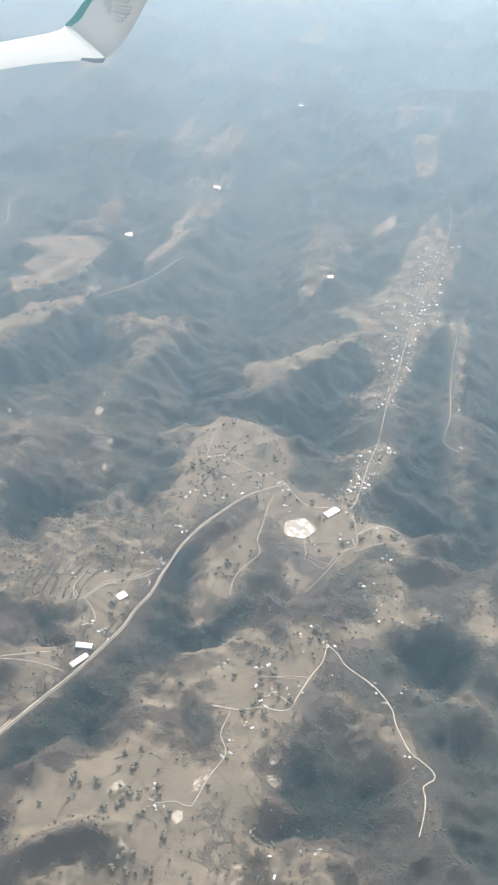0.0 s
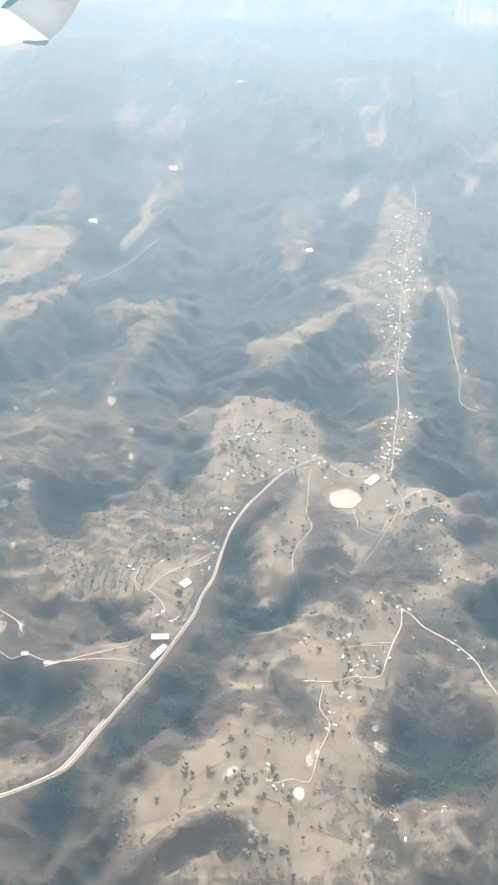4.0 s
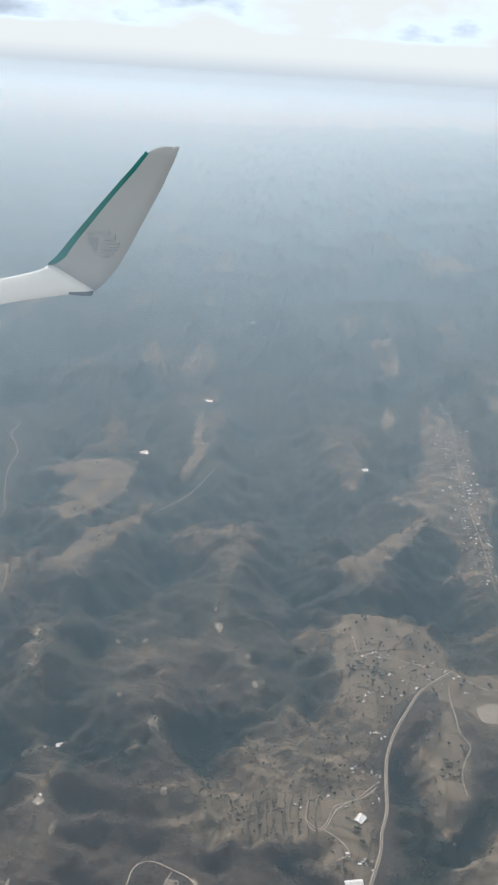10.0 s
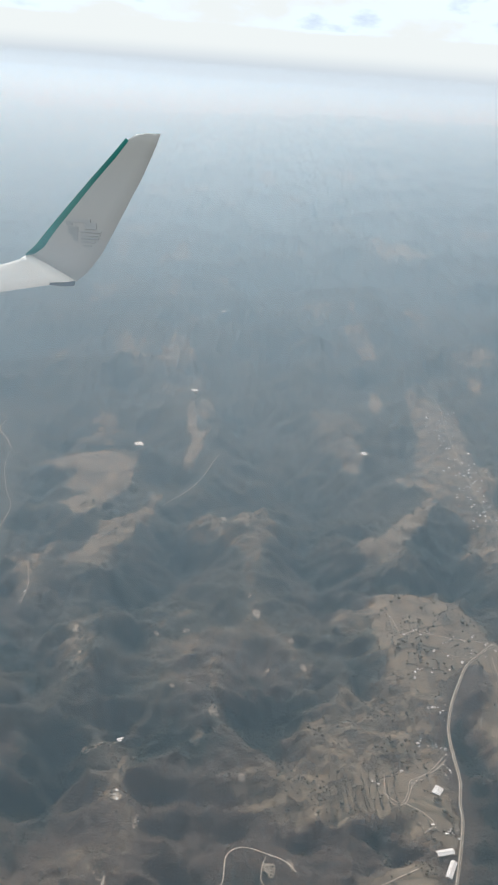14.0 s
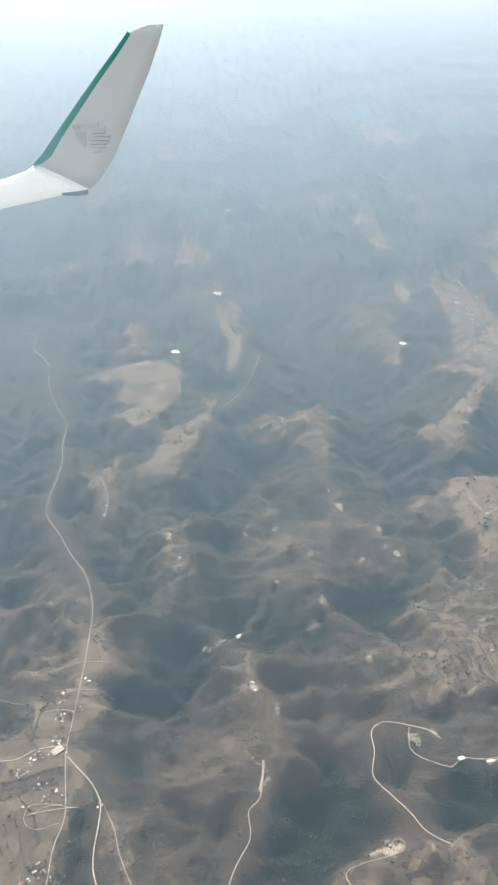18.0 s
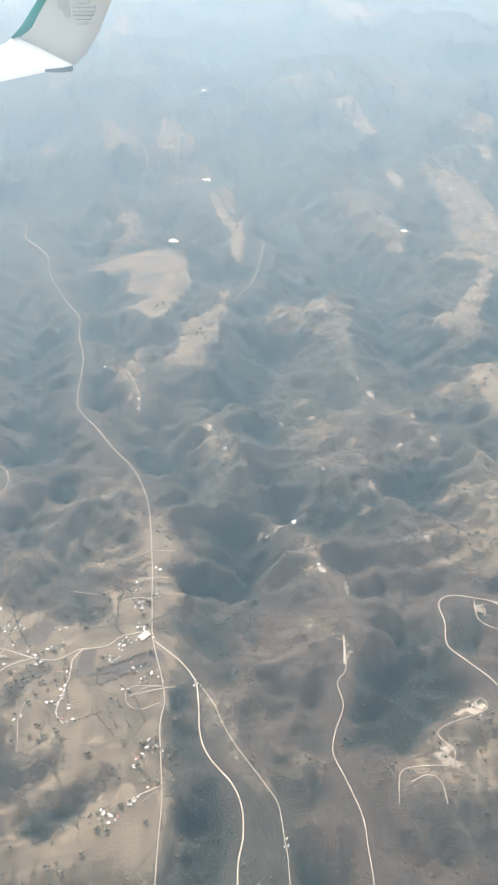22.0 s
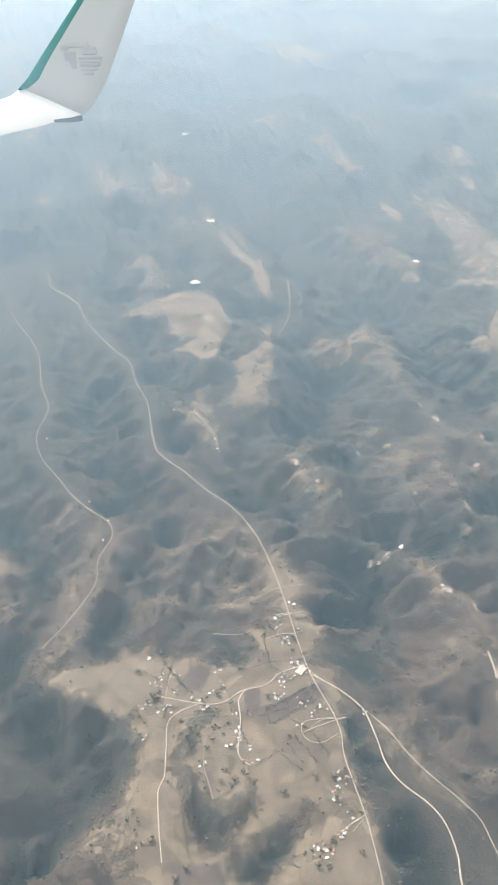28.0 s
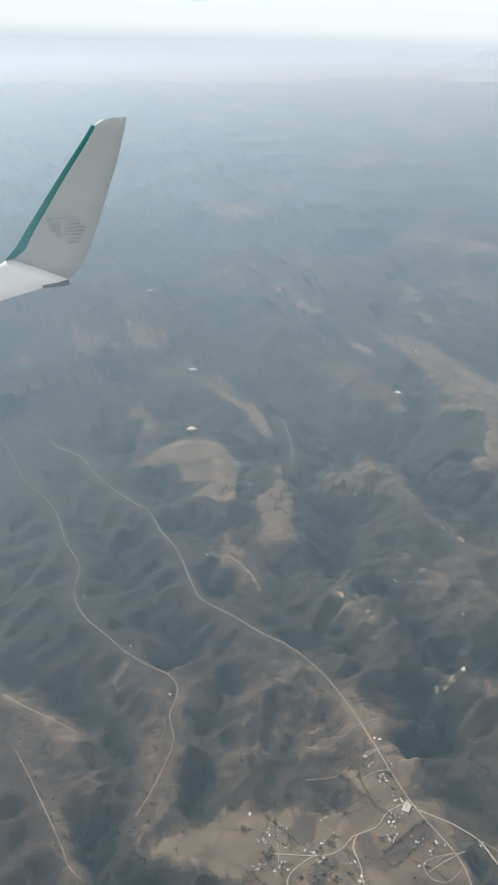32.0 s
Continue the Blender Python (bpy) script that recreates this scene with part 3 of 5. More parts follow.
# valley floors, ridge lines, ploughed fields, and bare limestone (place and radius)
VALLEYS = (
    "151,199 168,213 177,236 194,250 184,266 188,303 196,325 221,326 248,338 268,363 277,383",
    "196,325 194,349 195,377 207,405",
    "347,451 318,464 304,494 298,543 293,600 292,668",
    "353,363 336,351 350,325 358,298",
    "321,222 331,250 303,244 290,254",
    "123,248 142,259 155,270",
    "56,371 86,385 136,400 144,429",
    "162,517 153,575 147,644 86,731 46,836",
    "196,513 220,549 240,601",
    "32,348 43,369 18,386 2,436 -2,489 6,561 22,632",
    "145,414 116,396 74,358 44,351",
    "102,655 110,617 126,566 139,522 178,509 222,578 231,622",
    "-67,388 -54,418 -53,475",
    "-100,590 -63,583 -38,625 -12,682 -6,765",
    "-57,330 -57,298 -64,278 -42,259 -27,233 -21,208",
    "0,603 -4,537 -22,490 -5,442 -7,402 -29,371 -51,347 -61,327",
    "-73,255 -75,228 -70,199 -78,160",
    "46,259 25,243 10,223 -21,208 -26,185 -26,160",
    "-168,617 -135,578 -134,519 -147,470 -163,412 -176,371",
    "-108,606 -104,541 -105,486 -82,457 -67,431 -63,387",
    "-140,282 -157,266 -161,236 -157,203 -151,175",
    "-102,219 -123,204 -142,184",
    "-97,360 -130,351 -155,341 -185,335",
    "-105,496 -133,457 -135,423 -168,388 -185,345 -224,326",
    "-162,583 -161,529 -170,486 -158,429",
    "-231,462 -219,411 -223,362 -235,338 -246,314",
    "-257,508 -242,472 -232,441",
    "93,655 14,553 -31,522",
    "24,228 32,247 57,248 83,254 97,240",
    "69,345 47,355 27,390",
    "107,245 117,260 137,266",
)
RIDGES = (
    "86,613 73,535 81,494 75,464 51,421 24,413",
    "82,463 102,454 114,420",
    "56,402 57,387 48,370",
    "36,486 10,473",
    "75,469 39,460 18,445",
    "-25,472 -26,431 -19,410",
    "-4,373 11,356 9,329 22,308",
    "22,297 -14,286 -36,276",
    "-265,463 -245,437 -229,413 -226,387 -234,363",
    "-264,433 -257,391 -254,345 -249,319 -246,293 -247,272",
    "-166,435 -186,408 -185,372 -193,351 -211,335 -223,330",
    "75,533 81,479 68,461 44,443 17,431",
    "81,461 101,456 115,429",
    "55,432 57,397 65,370",
    "-4,368 11,328 22,308 2,282",
    "-38,408 -26,435 -25,469",
    "73,615 87,581 75,533",
    "-42,470 -32,442 -18,407 -11,370",
    "-11,370 5,358 4,334 15,308",
    "-155,355 -131,399 -105,417 -89,396",
    "-29,267 16,284",
    "-262,421 -251,367 -254,317",
    "-217,330 -183,386 -166,417",
    "-44,253 -30,222 -9,203",
)
PLOUGHED = (
    "-154,297 -143,309 -133,304 -141,292",
    "-121,287 -113,286 -116,271 -124,272",
    "-112,275 -81,282 -80,275 -110,265",
    "-175,211 -154,207 -154,196 -175,201",
    "287,303 292,318 305,308 306,297 295,286",
    "296,342 310,349 323,342 309,329",
    "-206,447 -179,458 -175,441 -195,434",
    "247,400 251,404 268,394 277,399 283,389 273,378 259,381",
)
BARE = "89,284,6 95,287,5 65,228,8 -3,370,6 4,372,5 9,326,5 22,310,5 57,390,4 -110,351,5 75,332,4 12,274,3 11,263,3 -12,373,5 -2,370,5 78,499,3 80,483,4 68,462,3 35,463,4 16,468,3 44,414,3 32,411,4 57,394,3 87,431,4 105,456,3 111,434,3 -34,457,4 -26,435,4 -25,419,4 21,311,4 286,262,8 290,257,5 287,219,6 284,223,5 241,200,5 238,202,5 257,223,4 224,228,5 -3,370,5 -9,367,3 11,270,4 11,275,4 10,263,4 12,269,4 17,704,5 18,722,4 18,707,5 10,325,4 9,324,4 20,308,4 259,244,5 60,228,8 42,204,8 69,331,3 290,210,5 65,232,9 123,268,3"


# ---- ground ----
def axis(lo, fine_lo, fine_hi, hi, step, grow):
    out = list(np.arange(fine_lo, fine_hi, step))
    s, v = step, fine_hi
    while v < hi:
        out.append(v)
        s *= grow
        v += s
    out.append(hi)
    s, v, head = step, fine_lo, []
    while v > lo:
        s *= grow
        v -= s
        head.append(max(v, lo))
    return np.array(head[::-1] + out)


GX = axis(-4600, -330, 400, 4600, 1.15, 1.08)
GY = axis(-1500, 150, 560, 4650, 1.0, 1.012)
X, Y = np.meshgrid(GX, GY)


def inside(poly, x, y):
    hit = np.zeros(x.shape, bool)
    j = len(poly) - 1
    for i in range(len(poly)):
        (ax, ay), (bx, by) = poly[i], poly[j]
        if ay != by:
            hit ^= ((ay > y) != (by > y)) & (x < (bx - ax) * (y - ay) / (by - ay) + ax)
        j = i
    return hit


def blur(a, n):
    for _ in range(2):
        for ax in (0, 1):
            p = np.pad(a, [(n + 1, n) if k == ax else (0, 0) for k in (0, 1)], mode="edge").cumsum(ax)
            a = (np.take(p, range(2 * n + 1, p.shape[ax]), ax) - np.take(p, range(0, p.shape[ax] - 2 * n - 1), ax)) / (2 * n + 1)
    return a


wx = X + 6 * (fbm(X, Y, 24, 5, 11, 0.65) - 0.5) * 2
wy = Y + 7 * (fbm(X, Y, 24, 5, 31, 0.65) - 0.5) * 2
cover = np.zeros(X.shape)
for strength, text in FIELDS:
    p = pairs(text)
    xs, ys = [q[0] for q in p], [q[1] for q in p]
    i0, i1 = np.searchsorted(GY, (min(ys) - 15, max(ys) + 15))
    j0, j1 = np.searchsorted(GX, (min(xs) - 15, max(xs) + 15))
    box = (slice(i0, i1), slice(j0, j1))
    cover[box] = np.maximum(cover[box], strength * inside(p, wx[box], wy[box]))
for strength, text in WOODS:
    cover[inside(pairs(text), wx, wy)] = 0.0
plan = cover.copy()
ravine = np.zeros(X.shape)
for strength, text in WOODS:
    ravine = np.maximum(ravine, strength * inside(pairs(text), wx, wy))
ravine = blur(ravine, 5)
out_of_plan = np.clip(np.maximum(np.maximum(-305 - X, X - 360) / 60, (Y - 800) / 160), 0, 1)
patch = np.clip((fbm(X, Y * 0.6, 75, 5, 71, 0.6) - 0.585) * 9, 0, 1) * 0.75
cover = np.maximum(cover, patch * out_of_plan)
cover = np.where(Y > 560, blur(cover, 1), blur(cover, 4)) * (0.80 + 0.36 * fbm(X, Y, 22, 4, 131))
low = blur(blur(plan, 3), 5)


# relief: plateaus and ridges stand over the ravines between them
CX, CY = np.meshgrid(np.arange(-420, 480, 5.0), np.arange(100, 1000, 5.0))


def far_from(lines):
    d = np.full(CX.shape, 400.0)
    for pts in lines:
        for (ax, ay), (bx, by) in zip(pts[:-1], pts[1:]):
            k = max((bx - ax) ** 2 + (by - ay) ** 2, 1e-6)
            u = np.clip(((CX - ax) * (bx - ax) + (CY - ay) * (by - ay)) / k, 0, 1)
            d = np.minimum(d, np.hypot(CX - ax - u * (bx - ax), CY - ay - u * (by - ay)))
    return d


def on_fine(a, step=5.0):
    u, v = np.clip((X + 420) / step, 0, a.shape[1] - 1.001), np.clip((Y - 100) / step, 0, a.shape[0] - 1.001)
    i, j = v.astype(int), u.astype(int)
    u, v = u - j, v - i
    return (a[i, j] * (1 - u) + a[i, j + 1] * u) * (1 - v) + (a[i + 1, j] * (1 - u) + a[i + 1, j + 1] * u) * v


tops = [pairs(t) for t in RIDGES] + [pairs(t) for n, w, t in ROADS]
flat = far_from(tops)
crest = on_fine(np.clip(1.25 - far_from([pairs(t) for t in RIDGES]) / 5.5, 0, 1))
cover = np.maximum(cover, crest * (0.22 + 0.45 * fbm(X, Y, 9, 3, 211)))
for strength, text in FIELDS:
    p = pairs(text)
    flat = np.where(inside(p, CX, CY), 0 if strength > 0.75 else np.minimum(flat, 6), flat)
    if strength > 0.75:
        flat = np.minimum(flat, far_from([p + p[:1]]))


def spine(p):
    """The long axis of a wooded hollow, as the bottom of its ravine."""
    q = np.array(p)
    mid = q.mean(0)
    along = np.linalg.svd(q - mid)[2][0]
    u = (q - mid) @ along
    return [tuple(mid + along * u.min() * 0.85), tuple(mid), tuple(mid + along * u.max() * 0.85)]


deep = far_from([pairs(t) for t in VALLEYS] + [spine(pairs(t)) for strength, t in WOODS if strength > 0.55])
for strength, text in WOODS:
    flat = np.where(inside(pairs(text), CX, CY), np.maximum(flat, 5), flat)
span = flat + deep
fall = np.clip(0.74 * span, 0, 40) * (flat / (span + 1.0))
fall = blur(fall, 2)
inner = on_fine(np.clip((260 - np.minimum(span, 260)) / 120, 0, 1)) * (1 - out_of_plan) * np.clip((Y - 70) / 60, 0, 1)
slope = on_fine(blur(flat / (span + 1.0), 1))


def spurs(size, reach, seed):
    """Spurs and rills that run down the slopes: noise drawn out along the line of fall, spread about 0."""
    sx, sy = np.meshgrid(np.arange(-420, 480, 2.0), np.arange(100, 1000, 2.0))
    iy, ix = np.minimum(((sy - 100) / 5).astype(int), fall.shape[0] - 1), np.minimum(((sx + 420) / 5).astype(int), fall.shape[1] - 1)
    base = blur(fall[iy, ix], 4) + 5 * fbm(sx, sy, 40, 2, seed + 9)
    dy, dx = np.gradient(base)
    k = np.maximum(np.hypot(dx, dy), 1e-4)
    dx, dy = dx / k, dy / k
    total = np.zeros(sx.shape)
    for way in (-1, 1):
        px, py = sx.copy(), sy.copy()
        for _ in range(reach):
            j = np.clip(((px + 420) / 2).astype(int), 0, sx.shape[1] - 1)
            i = np.clip(((py - 100) / 2).astype(int), 0, sx.shape[0] - 1)
            px, py = px + way * 2 * dx[i, j], py + way * 2 * dy[i, j]
            total += vnoise(px / size, py / size, seed)
    total = blur(total - total.mean(), 1)
    return np.clip(total / total.std(), -2, 2)


spur, small_spur = on_fine(spurs(9.0, 15, 401), 2.0), on_fine(spurs(4.5, 9, 411), 2.0)
warp = 14 * (fbm(X, Y, 45, 3, 5) - 0.5)
relief = ridged(X + 20 * fbm(X, Y, 60, 2, 5), Y, 110, 5, 41)
gully = ridged(X + warp, Y + warp * 0.7, 32, 4, 51)
steep = np.clip(slope * 2.6 + 0.3 * (1 - low), 0, 1)
rill = ridged(X + warp * 0.5, Y - warp * 0.4, 15, 3, 61)
Z = 0.0526 * np.clip(X, -500, 500) + 0.0097 * np.clip(Y, -200, 1500) - 2.4
by_road = on_fine(np.clip((far_from([pairs(t) for n, w, t in ROADS]) - 2) / 9, 0, 1))
Z = Z - on_fine(fall) * inner + ((gully - 0.66) * 12 + (rill - 0.66) * 6 + (spur * 4.8 + small_spur * 1.8) * np.clip(1.9 - Y / 450, 0.45, 1)) * steep * inner * by_road + (fbm(X, Y, 40, 3, 77) - 0.5) * 3 * low
Z = Z + ((relief - 0.66) * 60 + (gully - 0.66) * 14) * (1 - inner)
R = np.hypot(X, Y)
Z = Z + np.clip((R - 2300) / 2300, 0, 1) ** 1.6 * (-10 + 8 * ridged(X, Y, 1800, 2, 91))
level = np.clip((14 - np.hypot(X - 251.5, Y - 414)) / 4, 0, 1)  # the pond lies on level ground
Z = Z * (1 - level) + 14.0 * level
ny, nx = X.shape


def ground_z(x, y):
    """The height of the land at places x, y."""
    x, y = np.asarray(x, float), np.asarray(y, float)
    j = np.clip(np.searchsorted(GX, x) - 1, 0, nx - 2)
    i = np.clip(np.searchsorted(GY, y) - 1, 0, ny - 2)
    u, v = (x - GX[j]) / (GX[j + 1] - GX[j]), (y - GY[i]) / (GY[i + 1] - GY[i])
    return (Z[i, j] * (1 - u) + Z[i, j + 1] * u) * (1 - v) + (Z[i + 1, j] * (1 - u) + Z[i + 1, j + 1] * u) * v


# Dark wood in the ravines; darker gullies between spurs also stand in for shade.
wood_shade_map = np.maximum(np.clip(slope * 1.05 - 0.22 - np.clip(1.5 - Y / 500, 0.25, 1) * (0.24 * spur + 0.10 * small_spur), 0, 1), ravine * (0.76 - 0.2 * spur - 0.08 * small_spur)) * inner + (1 - inner) * np.clip(1.1 - relief * 1.0, 0, 1)
# Thinned with distance, in place of thicker haze.
wood_shade_map = wood_shade_map + (-0.12) * np.clip((Y - 420) / 250, 0, 1)


def wood_shade_at(x, y):
    return wood_shade_map[np.clip(np.searchsorted(GY, y) - 1, 0, ny - 1), np.clip(np.searchsorted(GX, x) - 1, 0, nx - 1)]


def cover_at(x, y):
    j = np.clip(np.searchsorted(GX, x) - 1, 0, nx - 1)
    i = np.clip(np.searchsorted(GY, y) - 1, 0, ny - 1)
    return cover[i, j]


idx = np.arange(ny * nx, dtype=np.int32).reshape(ny, nx)
quads = np.stack([idx[:-1, :-1], idx[:-1, 1:], idx[1:, 1:], idx[1:, :-1]], -1).reshape(-1, 4)
ground = new("ground", mesh_of("ground", np.stack([X, Y, Z], -1).reshape(-1, 3), quads, LAND, True))
tagged(ground, "dry brown hills with tan stubble fields and grey-green scrub ravines", "ground", kind="structure")
plough = np.zeros(X.shape)
for text in PLOUGHED:
    plough = np.maximum(plough, 1.0 * inside(pairs(text), X, Y))
bare = np.zeros(X.shape)
dry = sum(np.exp(-((X - a) / r) ** 2 - ((Y - b) / q) ** 2) for a, b, r, q in ((95, 285, 120, 85), (-245, 375, 55, 70), (-130, 430, 55, 60), (270, 230, 120, 60), (20, 250, 90, 70)))
leafy = np.clip((fbm(X, Y, 70, 4, 900) - 0.36) * 5, 0, 1) * np.clip(1 - 1.1 * dry, 0, 1)
leafy = np.maximum(leafy, np.clip((Y - 380) / 220, 0, 1))
streak = np.clip(fbm(X, Y, 5, 4, 55) * 3.2 - 1.0, 0, 1)
for q in BARE.split():
    bx, by, br = (float(v) for v in q.split(","))
    bare = np.maximum(bare, np.clip(1.3 - np.hypot(wx - bx, (wy - by) * 0.8) / (br * 0.8), 0, 1) * streak)
for name, data in (("cover", cover), ("plough", plough), ("bare", bare), ("moist", wood_shade_map), ("leafy", leafy)):
    ground.data.attributes.new(name, "FLOAT", "POINT").data.foreach_set("value", data.astype(np.float32).ravel())


def ribbon(name, pts, width, mat, lift=0.22, step=2.5):
    """A strip laid on the land: a crowned top and two skirts."""
    c = smooth_line(pts, step)
    d = np.gradient(c, axis=0)
    side = np.stack([d[:, 1], -d[:, 0]], 1) / np.maximum(np.hypot(*d.T), 1e-6)[:, None]
    wob = width * (0.5 + 0.12 * (fbm(c[:, 0], c[:, 1], 6, 2, 3) - 0.5))
    rows = []
    for f, dz in ((-1.15, -0.5), (-1, 0), (0, 0.06), (1, 0), (1.15, -0.5)):
        q = c + side * (f * wob)[:, None]
        rows.append(np.c_[q, ground_z(q[:, 0], q[:, 1]) + lift + dz])
    co = np.stack(rows, 1)
    k = np.arange(len(c) * 5).reshape(-1, 5)
    f = np.stack([k[:-1, :-1], k[:-1, 1:], k[1:, 1:], k[1:, :-1]], -1).reshape(-1, 4)[:, ::-1]
    return new(name, mesh_of(name, co.reshape(-1, 3), f, mat))


for name, width, text in ROADS:
    o = tagged(ribbon(name, pairs(text), width * (0.85 if width > 1.8 else 0.82), DIRT_ROAD), "pale dusty road winding over the dry fields", "road", kind="structure")
    if width > 1.8:
        k = tagged(ribbon("median", pairs(text), width * 0.22, MEDIAN, 0.34), "dark verge between the two carriageways")
        k.parent = o


# ---- the pond: a shallow sheet of water and mud ----
def pond():
    m, n, l, b = material("muddy_water", 0.3)
    f = noise_node(n, l, 0.3, 5, 0.6)
    l.new(ramp(n, l, f, (0.35, (0.17, 0.150, 0.112)), (0.65, (0.29, 0.26, 0.205))), b.inputs["Base Color"])
    l.new(ramp(n, l, f, (0.42, 0.35), (0.56, 0.65)), b.inputs["Roughness"])
    b.inputs["Specular IOR Level"].default_value = 0.5
    cx, cy = 251.5, 414.0
    a = np.linspace(0, 2 * np.pi, 49)[:-1]
    r = 8.3 * (1 + 0.10 * np.sin(2 * a + 0.6) + 0.06 * np.sin(5 * a))
    zc = float(np.mean(ground_z(cx + r * np.cos(a), cy + r * np.sin(a) * 1.05))) + 0.15
    bm = bmesh.new()
    rings = []
    for k, dz in ((1.06, -1.5), (1.05, 0.12), (1.0, 0.02), (0.6, 0.0)):
        rings.append([bm.verts.new((cx + k * q * math.cos(t), cy + k * q * math.sin(t) * 1.05, zc + dz)) for q, t in zip(r, a)])
    for lo, hi in zip(rings[:-1], rings[1:]):
        for i in range(48):
            bm.faces.new((lo[i], lo[(i + 1) % 48], hi[(i + 1) % 48], hi[i]))
    bm.faces.new(rings[-1])
    tagged(part("pond", bm, m), "shallow glinting pond with muddy pale banks", "pond", kind="structure")


pond()

# ---- buildings ----
WALLS = [plain("plaster_white", (0.72, 0.69, 0.63), 0.9), plain("plaster_ochre", (0.52, 0.40, 0.27), 0.9), plain("grey_block", (0.40, 0.38, 0.36), 0.95), plain("adobe", (0.38, 0.26, 0.17), 0.95)]
ROOFS = [plain("white_tin", (0.66, 0.67, 0.67), 0.45, 0.1), plain("grey_tin", (0.42, 0.43, 0.43), 0.5, 0.2), plain("red_tile", (0.33, 0.20, 0.15), 0.9), plain("concrete_roof", (0.46, 0.44, 0.40), 0.9)]
DARK = plain("dark_opening", (0.05, 0.05, 0.055), 0.4)


def box(bm, x0, x1, y0, y1, z0, z1):
    v = [bm.verts.new(p) for p in ((x0, y0, z0), (x1, y0, z0), (x1, y1, z0), (x0, y1, z0), (x0, y0, z1), (x1, y0, z1), (x1, y1, z1), (x0, y1, z1))]
    for f in ((3, 2, 1, 0), (4, 5, 6, 7), (0, 1, 5, 4), (1, 2, 6, 5), (2, 3, 7, 6), (3, 0, 4, 7)):
        bm.faces.new([v[i] for i in f])


def gable(bm, w, d, z, rise, t=0.06, over=0.1):
    """A pitched roof of two thick slopes with the ridge along x."""
    w, d = w / 2 + over, d / 2 + over
    p = [(-w, -d, z), (w, -d, z), (w, 0, z + rise), (-w, 0, z + rise), (w, d, z), (-w, d, z)]
    lo = [bm.verts.new((x, y, q - t)) for x, y, q in p]
    hi = [bm.verts.new(q) for q in p]
    bm.faces.new((hi[0], hi[1], hi[2], hi[3]))
    bm.faces.new((hi[3], hi[2], hi[4], hi[5]))
    bm.faces.new((lo[3], lo[2], lo[1], lo[0]))
    bm.faces.new((lo[5], lo[4], lo[2], lo[3]))
    for i, j in ((0, 1), (1, 2), (2, 4), (4, 5), (5, 3), (3, 0)):
        bm.faces.new((lo[i], lo[j], hi[j], hi[i]))


def house(w, d, h, rise, wall, roof, label, yard=False, annex=0.0):
    """A small house: walls, roof, door, two windows, and for some a lean-to."""
    e = tagged(new("house"), label, "house", "village houses")
    bm = bmesh.new()
    if rise:
        p = [(-w / 2, -d / 2), (w / 2, -d / 2), (w / 2, d / 2), (-w / 2, d / 2)]
        lo = [bm.verts.new((*q, -0.8)) for q in p]
        hi = [bm.verts.new((*q, h)) for q in p]
        ga, gb = bm.verts.new((-w / 2, 0, h + rise * 0.9)), bm.verts.new((w / 2, 0, h + rise * 0.9))
        for i in range(4):
            bm.faces.new((lo[i], lo[(i + 1) % 4], hi[(i + 1) % 4], hi[i]))
        bm.faces.new((hi[1], hi[2], gb))
        bm.faces.new((hi[3], hi[0], ga))
    else:
        box(bm, -w / 2, w / 2, -d / 2, d / 2, -0.8, h)
    part("wall", bm, wall, e)
    bm = bmesh.new()
    if rise:
        gable(bm, w, d, h, rise)
    else:
        box(bm, -w / 2 - 0.06, w / 2 + 0.06, -d / 2 - 0.06, d / 2 + 0.06, h + 0.002, h + 0.1)
        box(bm, -w / 2 + 0.1, -w / 2 + 0.35, -d / 2 + 0.1, -d / 2 + 0.35, h + 0.1, h + 0.3)
    part("roof", bm, roof, e)
    bm = bmesh.new()
    box(bm, -0.08, 0.08, -d / 2 - 0.02, -d / 2 + 0.02, -0.05, 0.28)
    part("door", bm, DARK, e)
    for x in (-w * 0.32, w * 0.32):
        bm = bmesh.new()
        box(bm, x - 0.09, x + 0.09, -d / 2 - 0.02, -d / 2 + 0.02, 0.12, 0.26)
        part("window", bm, DARK, e)
    if annex:
        bm = bmesh.new()
        box(bm, w / 2 + 0.002, w / 2 + annex, -d * 0.35, d * 0.3, -0.8, h * 0.7)
        part("annex", bm, wall, e)
        bm = bmesh.new()
        box(bm, w / 2 + 0.004, w / 2 + annex + 0.08, -d * 0.38, d * 0.33, h * 0.7 + 0.002, h * 0.7 + 0.07)
        part("annex_roof", bm, ROOFS[1], e)
    return e


KINDS = [
    house(1.9, 1.3, 0.45, 0, WALLS[0], ROOFS[0], "small white house with a flat bright roof", annex=0.6),
    house(1.5, 1.2, 0.42, 0, WALLS[2], ROOFS[3], "unpainted block house with a pale concrete roof"),
    house(2.1, 1.2, 0.40, 0.32, WALLS[1], ROOFS[1], "ochre farmhouse with a grey tin gable roof", annex=0.5),
    house(1.7, 1.2, 0.40, 0.34, WALLS[3], ROOFS[2], "adobe house with a red tile gable roof"),
    house(2.4, 1.3, 0.42, 0.26, WALLS[0], ROOFS[0], "long white house under a shining tin roof"),
    house(1.1, 0.9, 0.36, 0.2, WALLS[2], ROOFS[1], "little block shed with a grey tin roof"),
]

